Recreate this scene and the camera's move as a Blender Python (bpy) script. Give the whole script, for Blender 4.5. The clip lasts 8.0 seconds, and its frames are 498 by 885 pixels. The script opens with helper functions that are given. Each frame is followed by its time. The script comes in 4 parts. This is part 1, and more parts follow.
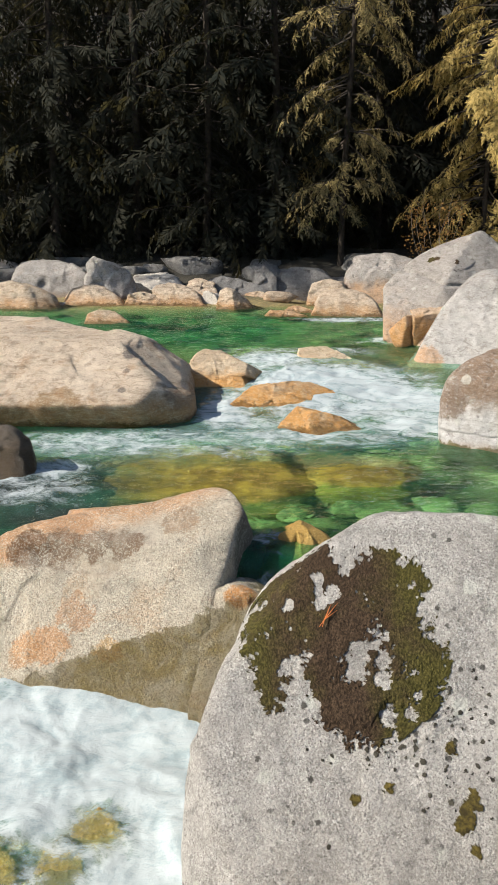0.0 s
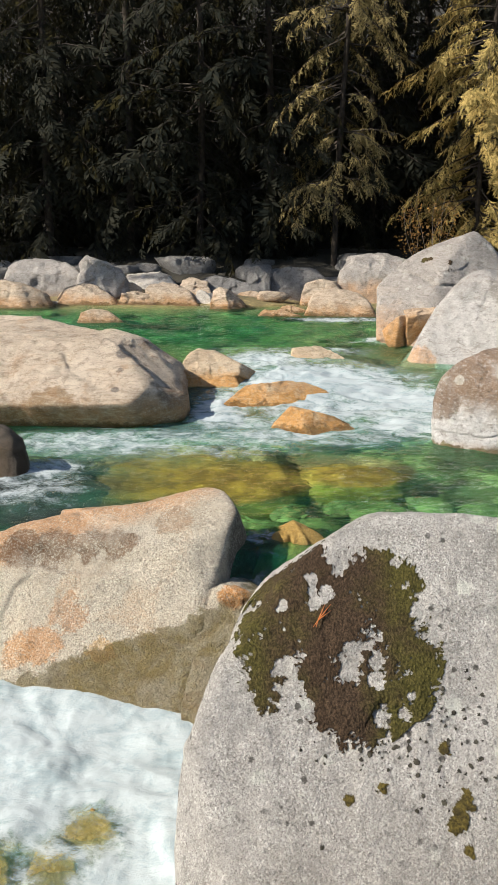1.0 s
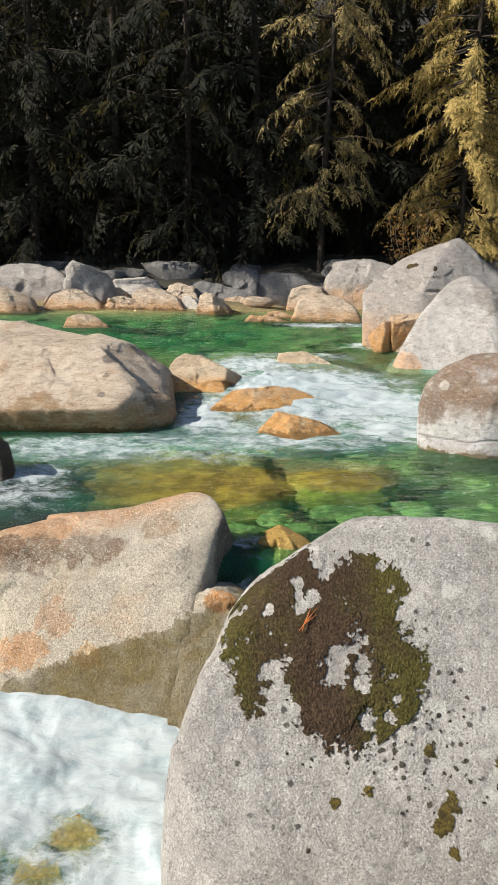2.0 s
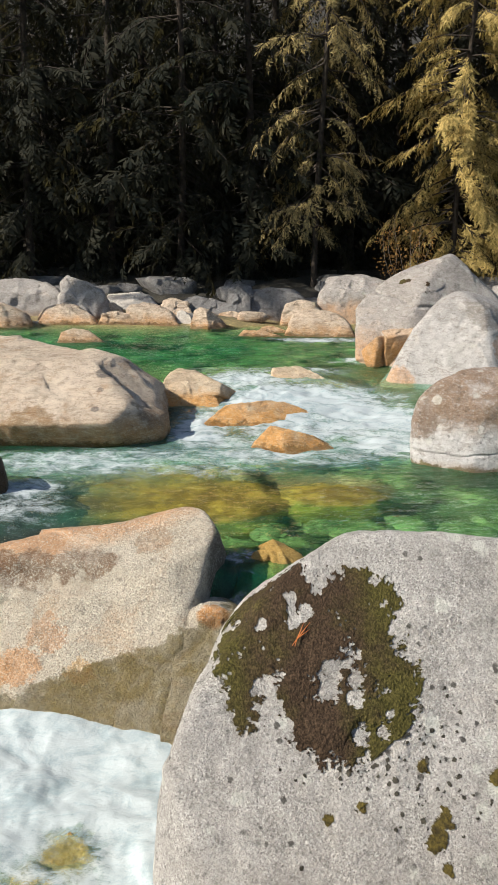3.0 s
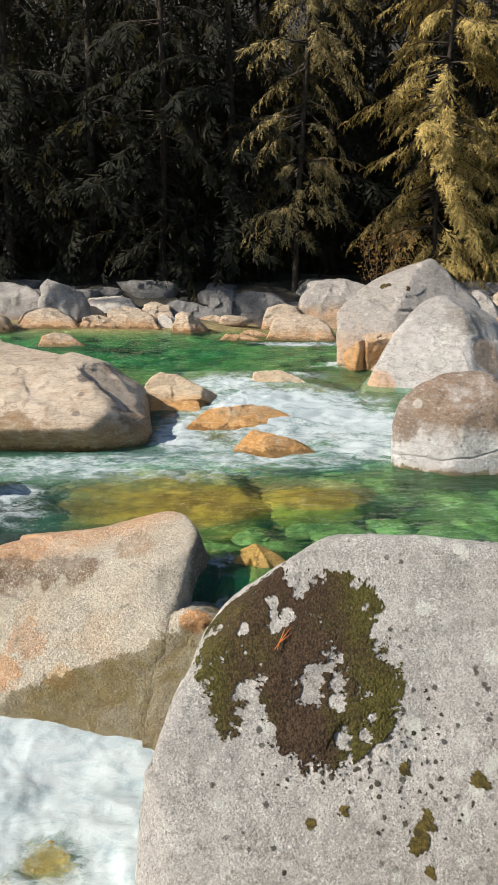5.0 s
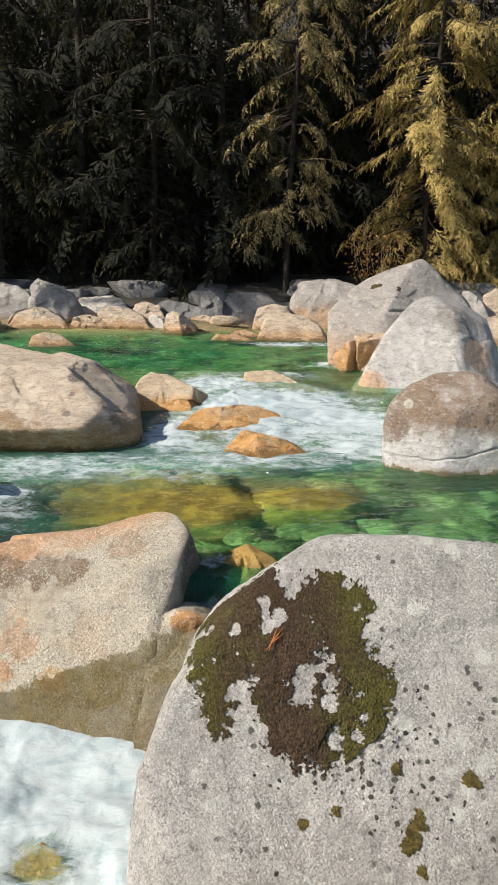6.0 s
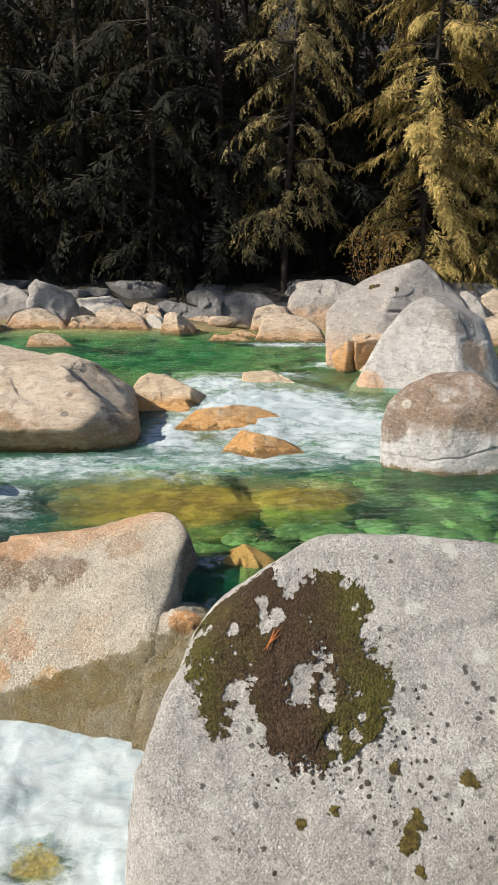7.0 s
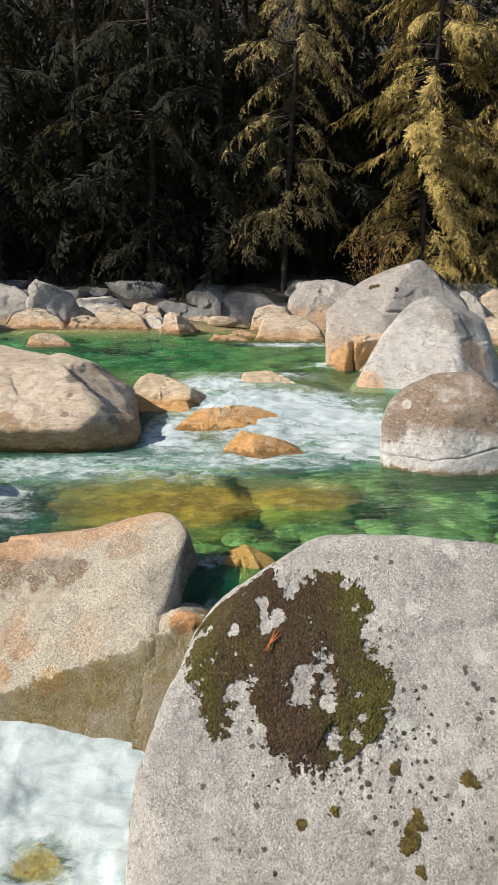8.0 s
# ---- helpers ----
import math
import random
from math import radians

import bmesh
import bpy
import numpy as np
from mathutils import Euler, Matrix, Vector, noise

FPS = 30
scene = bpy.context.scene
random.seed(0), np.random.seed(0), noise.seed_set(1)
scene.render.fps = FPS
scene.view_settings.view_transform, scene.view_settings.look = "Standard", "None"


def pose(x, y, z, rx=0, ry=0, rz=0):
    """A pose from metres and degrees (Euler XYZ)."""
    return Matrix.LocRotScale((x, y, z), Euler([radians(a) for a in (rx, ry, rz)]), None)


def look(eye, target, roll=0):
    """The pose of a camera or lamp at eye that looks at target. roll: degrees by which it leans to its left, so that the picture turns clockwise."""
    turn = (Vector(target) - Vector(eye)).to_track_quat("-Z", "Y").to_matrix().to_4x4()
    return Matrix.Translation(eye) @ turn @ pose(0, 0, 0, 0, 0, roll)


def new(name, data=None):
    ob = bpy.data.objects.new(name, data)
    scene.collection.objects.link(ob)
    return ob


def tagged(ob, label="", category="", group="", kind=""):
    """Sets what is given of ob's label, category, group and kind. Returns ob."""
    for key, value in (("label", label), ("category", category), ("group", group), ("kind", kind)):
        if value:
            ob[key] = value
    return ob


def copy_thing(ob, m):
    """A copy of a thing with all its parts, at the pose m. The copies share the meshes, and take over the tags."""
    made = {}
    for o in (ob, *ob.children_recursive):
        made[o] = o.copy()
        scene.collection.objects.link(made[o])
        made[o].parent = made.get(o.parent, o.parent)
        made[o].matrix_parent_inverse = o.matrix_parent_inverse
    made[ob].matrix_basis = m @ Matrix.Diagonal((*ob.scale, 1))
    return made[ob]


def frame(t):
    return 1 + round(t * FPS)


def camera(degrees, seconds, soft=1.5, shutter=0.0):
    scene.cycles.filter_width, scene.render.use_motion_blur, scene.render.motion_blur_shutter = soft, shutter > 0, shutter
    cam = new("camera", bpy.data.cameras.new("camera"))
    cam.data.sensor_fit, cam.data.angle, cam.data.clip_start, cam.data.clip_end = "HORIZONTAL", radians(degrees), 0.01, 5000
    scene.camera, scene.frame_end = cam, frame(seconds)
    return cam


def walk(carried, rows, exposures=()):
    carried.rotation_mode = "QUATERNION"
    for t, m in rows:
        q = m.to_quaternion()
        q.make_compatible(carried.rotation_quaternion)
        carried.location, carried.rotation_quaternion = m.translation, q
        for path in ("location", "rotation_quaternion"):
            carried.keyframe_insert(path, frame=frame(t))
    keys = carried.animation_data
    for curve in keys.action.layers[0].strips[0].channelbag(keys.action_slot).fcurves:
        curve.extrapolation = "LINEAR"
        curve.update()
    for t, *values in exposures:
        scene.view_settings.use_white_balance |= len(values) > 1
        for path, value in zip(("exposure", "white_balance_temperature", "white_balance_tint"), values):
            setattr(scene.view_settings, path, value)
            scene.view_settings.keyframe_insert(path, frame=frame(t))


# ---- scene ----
cam = camera(36.43, 8.0, soft=0.8)
ROWS = [
    # t, x, y, z, rx, ry, rz
    (0.0, 0.000, 0.000, 2.500, 74.01, 0.00, 0.00),
    (0.5, -0.005, 0.006, 2.497, 74.00, -0.02, -0.08),
    (1.0, -0.005, 0.006, 2.502, 73.98, -0.23, -0.48),
    (1.5, -0.006, -0.002, 2.502, 74.04, -0.40, -1.02),
    (3.0, 0.005, -0.023, 2.508, 75.47, -0.55, -1.89),
    (3.5, 0.008, -0.021, 2.507, 75.77, -0.58, -1.95),
    (4.0, 0.012, -0.026, 2.509, 75.79, -0.57, -2.40),
    (4.5, 0.011, -0.028, 2.512, 75.78, -0.62, -2.83),
    (6.0, 0.003, -0.017, 2.509, 75.80, -0.88, -3.93),
    (6.5, 0.009, -0.021, 2.512, 75.84, -0.87, -4.05),
    (7.0, 0.006, -0.020, 2.506, 75.84, -0.86, -4.06),
    (7.5, 0.004, -0.020, 2.510, 75.86, -0.89, -4.06),
    (8.0, 0.002, -0.022, 2.511, 75.84, -0.86, -4.08),
]
walk(cam, [(t, pose(x, y, z, rx, ry, rz)) for t, x, y, z, rx, ry, rz in ROWS], exposures=[(0.0, 0.82), (8.0, 0.82)])

# ---- light: clear sky, sun high over the near bank to the left ----
TO_SUN = Vector((-0.76, -0.24, 0.60)).normalized()
sun_data = bpy.data.lights.new("sun", "SUN")
sun_data.energy, sun_data.angle, sun_data.color = 5.0, radians(0.6), (1.0, 0.92, 0.80)
sun = new("sun", sun_data)
sun.matrix_world = look((-30, -12, 25), Vector((-30, -12, 25)) - TO_SUN)
world = bpy.data.worlds.new("sky")
scene.world = world
world.use_nodes = True
sky = world.node_tree.nodes.new("ShaderNodeTexSky")
sky.sky_type, sky.sun_disc = "NISHITA", False
sky.sun_elevation = math.asin(TO_SUN.z)
sky.sun_rotation = math.atan2(TO_SUN.x, TO_SUN.y)
back = world.node_tree.nodes["Background"]
back.inputs["Strength"].default_value = 0.084
world.node_tree.links.new(sky.outputs["Color"], back.inputs["Color"])


# ---- node helpers ----
class Nodes:
    """A material's nodes, written as calls that return sockets."""

    def __init__(self, name):
        self.mat = bpy.data.materials.new(name)
        self.mat.use_nodes = True
        self.tree = self.mat.node_tree
        self.bsdf = self.tree.nodes["Principled BSDF"]
        self.out = self.tree.nodes["Material Output"]

    def node(self, kind, **settings):
        n = self.tree.nodes.new(kind)
        for key, value in settings.items():
            setattr(n, key, value)
        return n

    def put(self, socket, value):
        if isinstance(value, bpy.types.NodeSocket):
            self.tree.links.new(value, socket)
        elif isinstance(value, tuple) and len(value) == 3 and socket.type == "RGBA":
            socket.default_value = (*value, 1)
        else:
            socket.default_value = value

    def coords(self, scale=(1, 1, 1), turn=(0, 0, 0), which="Object"):
        m = self.node("ShaderNodeMapping")
        self.put(m.inputs["Vector"], self.node("ShaderNodeTexCoord").outputs[which])
        m.inputs["Scale"].default_value = scale
        m.inputs["Rotation"].default_value = turn
        return m.outputs["Vector"]

    def noise(self, scale, detail=4, rough=0.55, at=None, warp=0.0):
        n = self.node("ShaderNodeTexNoise")
        n.inputs["Scale"].default_value, n.inputs["Detail"].default_value = scale, detail
        n.inputs["Roughness"].default_value, n.inputs["Distortion"].default_value = rough, warp
        self.put(n.inputs["Vector"], at if at is not None else self.coords())
        return n.outputs["Fac"]

    def cells(self, scale, at=None, feature="F1", rand=1.0):
        n = self.node("ShaderNodeTexVoronoi", feature=feature)
        n.inputs["Scale"].default_value, n.inputs["Randomness"].default_value = scale, rand
        self.put(n.inputs["Vector"], at if at is not None else self.coords())
        return n.outputs["Distance"]

    def calc(self, op, a, b=0.0, c=0.0):
        n = self.node("ShaderNodeMath", operation=op)
        for socket, value in zip(n.inputs, (a, b, c)):
            self.put(socket, value)
        return n.outputs[0]

    def step(self, value, low, high):
        n = self.node("ShaderNodeMapRange", interpolation_type="SMOOTHSTEP")
        self.put(n.inputs["Value"], value)
        n.inputs["From Min"].default_value, n.inputs["From Max"].default_value = low, high
        return n.outputs["Result"]

    def blend(self, fac, a, b, how="MIX"):
        n = self.node("ShaderNodeMix", data_type="RGBA", blend_type=how)
        self.put(n.inputs[0], fac), self.put(n.inputs[6], a), self.put(n.inputs[7], b)
        return n.outputs[2]

    def height(self):
        s = self.node("ShaderNodeSeparateXYZ")
        self.put(s.inputs[0], self.node("ShaderNodeNewGeometry").outputs["Position"])
        return s.outputs["Z"]

    def attribute(self, name):
        return self.node("ShaderNodeAttribute", attribute_name=name).outputs["Fac"]

    def bump(self, height, strength, distance, below=None):
        n = self.node("ShaderNodeBump")
        n.inputs["Strength"].default_value, n.inputs["Distance"].default_value = strength, distance
        self.put(n.inputs["Height"], height)
        if below is not None:
            self.put(n.inputs["Normal"], below)
        return n.outputs["Normal"]


def granite(name, base, second, stain, stain_top=0.3, stain_soft=0.3, wet_top=None, slope=0.0, wet_slope=0.0, lichen=0.0, grain=1.0, level=0.0, patches=0.5, crown=None, crust_and_shade=(), speckle=1.0, strata=0.0):
    """Coarse speckled granite: two base tones, rusty staining up to a height over the water, a dark wet foot, pale
    lichen.
    crown: (height, softness, colour) of weathering above a height; speckle: strength of the crystals; strata: of thin
    layers;
    crust_and_shade: (place, radius, raggedness, colour) of patches of lichen, rust, wet growth and painted shade."""
    m = Nodes(name)
    big, mid = m.noise(1.3, 5, 0.6, warp=0.4), m.noise(6.5, 7, 0.7, warp=0.3)
    col = m.blend(m.step(m.calc("ADD", m.calc("MULTIPLY", big, 0.5), m.calc("MULTIPLY", mid, 0.5)), 0.38, 0.62), base, second)
    place = m.node("ShaderNodeSeparateXYZ")
    m.put(place.inputs[0], m.node("ShaderNodeNewGeometry").outputs["Position"])
    z = place.outputs["Z"]
    ragged = m.calc("SUBTRACT", m.noise(2.2, 6, 0.65), 0.5)
    tilted = m.calc("SUBTRACT", z, m.calc("MULTIPLY", place.outputs["X"], slope))
    if crown:
        over = m.step(m.calc("ADD", tilted, m.calc("MULTIPLY", ragged, crown[1] * 3)), crown[0] - crown[1], crown[0] + crown[1])
        col = m.blend(m.calc("MULTIPLY", over, m.step(mid, 0.15, 0.45)), col, crown[2])
    for centre, radius, ragged_by, colour in crust_and_shade:
        near = m.node("ShaderNodeVectorMath", operation="DISTANCE")
        m.put(near.inputs[0], m.node("ShaderNodeNewGeometry").outputs["Position"])
        near.inputs[1].default_value = centre
        spread = m.calc("ADD", near.outputs["Value"], m.calc("MULTIPLY", m.calc("SUBTRACT", m.noise(7, 8, 0.75), 0.5), radius * ragged_by))
        col = m.blend(m.calc("MULTIPLY", m.step(spread, radius, radius * 0.75), 0.82), col, colour)
    # rusty stain low down and in drifting patches
    edge = m.calc("ADD", z, m.calc("MULTIPLY", ragged, stain_soft * 2.6))
    low = m.step(edge, level + stain_top + stain_soft, level + stain_top - stain_soft * 0.4)
    spots = m.calc("MULTIPLY", m.step(m.noise(1.9, 6, 0.62, warp=0.7), 0.54, 0.66), patches)
    col = m.blend(m.calc("MULTIPLY", m.calc("MAXIMUM", low, spots), m.step(mid, 0.05, 0.55)), col, stain)
    # broad weathering and run-off streaks
    runs = m.noise(3.0, 6, 0.7, m.coords((1.0, 1.0, 0.28)), 0.3)
    col = m.blend(m.calc("MULTIPLY", m.step(runs, 0.50, 0.68), 0.38), col, tuple(c * 0.55 for c in base))
    col = m.blend(m.calc("MULTIPLY", m.step(m.noise(2.1, 7, 0.7, m.coords((1, 1, 1), (0.3, 0.8, 0.1)), 0.5), 0.52, 0.66), 0.32), col, tuple(min(0.8, c * 1.25) for c in second))
    # crystals: pale felspar, dark mica, weathered pits
    fine = m.noise(78 * grain, 2, 0.7)
    dense = m.calc("MULTIPLY_ADD", m.step(m.noise(3.4, 4, 0.6), 0.38, 0.62), 0.35 * speckle, 0.36 * speckle)
    col = m.blend(m.calc("MULTIPLY", m.step(fine, 0.50, 0.62), m.calc("MULTIPLY", dense, 0.8)), col, tuple(min(0.85, c * 1.45 + 0.06) for c in second))
    mica = m.noise(92 * grain, 2, 0.7, m.coords((1, 1, 1), (0.9, 0.2, 0.4)))
    col = m.blend(m.calc("MULTIPLY", m.step(mica, 0.53, 0.64), m.calc("MULTIPLY", dense, 0.85)), col, tuple(c * 0.22 for c in base))
    # mottling between the grain and the broad stains
    mottle = m.noise(23 * grain, 6, 0.75, m.coords((1.0, 1.0, 1.5), (0.2, 0.1, 0.5)), 0.4)
    col = m.blend(m.calc("MULTIPLY", m.step(mottle, 0.50, 0.64), 0.30), col, m.blend(1.0, col, (0.56, 0.52, 0.48), "MULTIPLY"))
    col = m.blend(m.calc("MULTIPLY", m.step(mottle, 0.48, 0.34), 0.30), col, tuple(min(0.8, c * 1.3 + 0.03) for c in second))
    pits = m.step(m.noise(19, 7, 0.8), 0.55, 0.66)
    col = m.blend(m.calc("MULTIPLY", pits, 0.62), col, tuple(c * 0.36 for c in base))
    if speckle < 1:
        # weathered dark blotches and seams of old lichen
        old = m.step(m.noise(5.5 * grain, 8, 0.78, m.coords((1.0, 1.0, 1.9), (0.25, 0.1, 0.6)), 0.6), 0.53, 0.62)
        col = m.blend(m.calc("MULTIPLY", old, 0.5), col, (base[0] * 0.42, base[1] * 0.36, base[2] * 0.31))
    if strata:
        # thin weathered layers, lying almost level
        layer = m.noise(5.0, 8, 0.74, m.coords((0.9, 1.0, 5.0), (0.10, -0.12, 0.3)), 0.5)
        col = m.blend(m.calc("MULTIPLY", m.step(layer, 0.52, 0.60), strata), col, m.blend(1.0, col, (0.45, 0.40, 0.36), "MULTIPLY"))
        col = m.blend(m.calc("MULTIPLY", m.step(layer, 0.46, 0.38), strata * 0.6), col, tuple(min(0.8, c * 1.25 + 0.03) for c in second))
    if lichen:
        pale = m.step(m.calc("ADD", m.cells(4.3), m.calc("MULTIPLY", m.noise(17, 6, 0.8), 0.62)), 0.54, 0.45)
        col = m.blend(m.calc("MULTIPLY", pale, lichen), col, (0.66, 0.66, 0.60))
        dots = m.step(m.calc("ADD", m.cells(11.5), m.calc("MULTIPLY", m.noise(40, 5, 0.8), 0.6)), 0.50, 0.41)
        col = m.blend(m.calc("MULTIPLY", dots, lichen * 0.7), col, (0.60, 0.59, 0.55))
        dark = m.step(m.calc("ADD", m.cells(13.0, m.coords((1, 1, 1), (0.5, 0.3, 0.9))), m.calc("MULTIPLY", m.noise(45, 5, 0.8), 0.6)), 0.55, 0.47)
        here = m.step(m.noise(2.2, 4, 0.6), 0.46, 0.54)
        col = m.blend(m.calc("MULTIPLY", m.calc("MULTIPLY", dark, here), lichen), col, (0.04, 0.036, 0.028))
    gloss = m.calc("ADD", 0.62, m.calc("MULTIPLY", mid, 0.3))
    if wet_top is not None:
        line = m.calc("ADD", z, m.calc("MULTIPLY", m.calc("SUBTRACT", m.noise(4.5, 8, 0.75), 0.5), 0.42))
        line = m.calc("SUBTRACT", line, m.calc("MULTIPLY", place.outputs["X"], wet_slope))
        wet = m.step(line, wet_top + 0.02, wet_top - 0.015)
        col = m.blend(wet, col, m.blend(1.0, col, m.blend(m.step(m.noise(3.1, 6, 0.7, warp=0.6), 0.38, 0.62), (0.50, 0.49, 0.42), (0.36, 0.31, 0.15)), "MULTIPLY"))
        gloss = m.calc("SUBTRACT", gloss, m.calc("MULTIPLY", wet, 0.36))
    m.put(m.bsdf.inputs["Base Color"], col)
    m.put(m.bsdf.inputs["Roughness"], gloss)
    m.bsdf.inputs["Specular IOR Level"].default_value = 0.35
    rough = m.bump(m.noise(5, 10, 0.78, warp=0.5), 1.0, 0.15)
    pitted = m.calc("ADD", m.noise(46 * grain, 3, 0.75), m.calc("MULTIPLY", pits, -0.4))
    if strata:
        rough = m.bump(layer, strata, 0.09, rough)
    m.put(m.bsdf.inputs["Normal"], m.bump(pitted, 1.0, 0.02 * speckle, m.bump(mottle, 0.5, 0.03, rough)))
    return m.mat


def plain(name, base, second, scale=6.0, rough=0.8, relief=0.02, relief_scale=None):
    """A dull surface in two tones with fine relief."""
    m = Nodes(name)
    n = m.noise(scale, 7, 0.62)
    m.put(m.bsdf.inputs["Base Color"], m.blend(m.step(n, 0.36, 0.66), base, second))
    m.bsdf.inputs["Roughness"].default_value = rough
    m.bsdf.inputs["Specular IOR Level"].default_value = 0.25
    m.put(m.bsdf.inputs["Normal"], m.bump(m.noise(relief_scale or scale * 4, 6, 0.7), 0.8, relief))
    return m.mat


def mossy_material(name, brown, brown_light, green, green_light):
    """Combed moss: brown in some places, olive in others, with pale dry fibres."""
    m = Nodes(name)
    fibre = m.noise(90, 4, 0.75, m.coords((1.0, 1.0, 0.4), (0.5, 0.6, 0.3)), 0.4)
    tone = m.step(fibre, 0.38, 0.66)
    spot = m.node("ShaderNodeSeparateXYZ")
    m.put(spot.inputs[0], m.coords())
    where = m.step(m.calc("ADD", m.calc("MULTIPLY", m.calc("ABSOLUTE", m.calc("ADD", spot.outputs["X"], 0.2)), 0.6), m.calc("MULTIPLY", m.noise(2.9, 6, 0.7), 0.9)), 0.48, 0.80)
    col = m.blend(where, m.blend(tone, brown, brown_light), m.blend(tone, green, green_light))
    dry = m.step(m.noise(55, 5, 0.8, m.coords((1.0, 1.0, 2.0), (0.1, 0.5, 0.9)), 0.6), 0.60, 0.70)
    m.put(m.bsdf.inputs["Base Color"], m.blend(m.calc("MULTIPLY", dry, 0.45), col, (0.26, 0.20, 0.13)))
    m.bsdf.inputs["Roughness"].default_value = 0.95
    m.bsdf.inputs["Specular IOR Level"].default_value = 0.1
    m.put(m.bsdf.inputs["Normal"], m.bump(fibre, 1.0, 0.022))
    return m.mat


def needles(name, base, second, lit):
    """Thin foliage: tones vary from spray to spray, light comes through."""
    m = Nodes(name)
    island = m.node("ShaderNodeNewGeometry").outputs["Random Per Island"]
    tree = m.node("ShaderNodeObjectInfo").outputs["Random"]
    col = m.blend(m.step(m.calc("ADD", m.calc("MULTIPLY", island, 0.6), m.calc("MULTIPLY", m.noise(0.8, 3), 0.6)), 0.3, 0.9), base, second)
    col = m.blend(m.calc("MULTIPLY", tree, 0.35), col, second)
    m.put(m.bsdf.inputs["Base Color"], col)
    m.bsdf.inputs["Roughness"].default_value = 0.8
    m.bsdf.inputs["Specular IOR Level"].default_value = 0.1
    thin = m.node("ShaderNodeBsdfTranslucent")
    m.put(thin.inputs["Color"], m.blend(0.5, col, lit))
    both = m.node("ShaderNodeMixShader")
    both.inputs[0].default_value = 0.28
    m.put(both.inputs[1], m.bsdf.outputs[0]), m.put(both.inputs[2], thin.outputs[0])
    m.put(m.out.inputs["Surface"], both.outputs[0])
    return m.mat


GREY = granite("grey_granite", (0.42, 0.396, 0.368), (0.58, 0.551, 0.518), (0.44, 0.37, 0.30), -1.2, 0.2, lichen=0.85, patches=0.2)
TAN = granite("tan_granite", (0.53, 0.45, 0.345), (0.64, 0.57, 0.465), (0.54, 0.31, 0.14), -1.2, 0.3, wet_top=-0.16, wet_slope=0.35, patches=0.35, slope=0.28,
              crown=(0.47, 0.05, (0.58, 0.325, 0.165)),
              # brown stain below the brow, with the undercut's shade painted in
              crust_and_shade=[((-1.72, 5.5, 0.03), 0.19, 2.0, (0.16, 0.075, 0.028)), ((-1.46, 5.45, 0.10), 0.19, 2.0, (0.16, 0.075, 0.028)), ((-1.2, 5.44, 0.135), 0.17, 2.0, (0.16, 0.075, 0.028)),
                     ((-0.97, 5.43, 0.165), 0.16, 2.4, (0.18, 0.088, 0.035)), ((-0.55, 5.6, 0.25), 0.17, 1.6, (0.40, 0.27, 0.17)),
                     ((-1.52, 5.09, -0.55), 0.17, 2.6, (0.62, 0.33, 0.15)), ((-1.06, 5.02, -0.54), 0.12, 3.0, (0.64, 0.42, 0.20)), ((-1.32, 5.19, -0.35), 0.16, 3.6, (0.55, 0.33, 0.19)), ((-1.72, 5.1, -0.6), 0.16, 1.5, (0.60, 0.32, 0.14)),
                     # orange rust, then the dark side: wet growth plus painted shade
                     ((-0.07, 5.08, -0.11), 0.14, 0.9, (0.60, 0.24, 0.03)), ((0.10, 5.75, -0.02), 0.46, 0.5, (0.075, 0.052, 0.036))])
# dark right end: lichen with painted shade; the grey spots darken the crack
SAND = granite("sandy_granite", (0.52, 0.405, 0.30), (0.67, 0.555, 0.44), (0.44, 0.245, 0.11), 0.26, 0.2, wet_top=0.06, patches=0.55, crust_and_shade=[((-0.70, 9.75, 0.22), 0.50, 0.9, (0.13, 0.09, 0.068)), ((-2.4, 9.36, 0.2), 0.40, 1.5, (0.28, 0.17, 0.075)), ((-1.6, 10.1, 0.84), 0.12, 1.8, (0.14, 0.12, 0.12)), ((-1.62, 9.45, 0.48), 0.07, 1.8, (0.15, 0.12, 0.11)), ((-1.6, 9.8, 0.66), 0.06, 2.2, (0.15, 0.12, 0.11))], speckle=0.5, strata=0.4)
PALE = granite("pale_granite", (0.43, 0.41, 0.388), (0.59, 0.567, 0.54), (0.56, 0.32, 0.15), 0.0, 0.12, wet_top=0.14, patches=0.08, level=0.1, speckle=0.22, strata=0.25, crown=(1.35, 0.16, (0.37, 0.35, 0.33)),
               # brown and dark grey on the right: weathering with the turned-away side's shade painted in
               crust_and_shade=[((2.86, 12.45, 0.28), 0.40, 1.0, (0.58, 0.33, 0.16)), ((4.78, 12.47, 0.85), 0.36, 1.3, (0.36, 0.23, 0.14)), ((4.5, 12.75, 1.5), 0.45, 1.4, (0.27, 0.245, 0.22)), ((3.35, 12.55, 0.98), 0.13, 1.8, (0.27, 0.255, 0.245))])
TALL = granite("tall_granite", (0.32, 0.295, 0.27), (0.42, 0.39, 0.36), (0.50, 0.32, 0.19), 0.6, 0.35, wet_top=0.3, patches=0.15, level=0.2, lichen=0.3, speckle=0.25, strata=0.25)
BROWN = granite("brown_granite", (0.52, 0.50, 0.48), (0.68, 0.665, 0.65), (0.40, 0.28, 0.19), 0.0, 0.1, wet_top=0.03, lichen=0.45, patches=0.3,
                crown=(0.47, 0.13, (0.28, 0.19, 0.125)), crust_and_shade=[((2.33, 8.67, 0.5), 0.24, 1.2, (0.22, 0.145, 0.095)), ((2.52, 8.63, 0.79), 0.07, 1.4, (0.6, 0.56, 0.48))], speckle=0.28, strata=0.2)
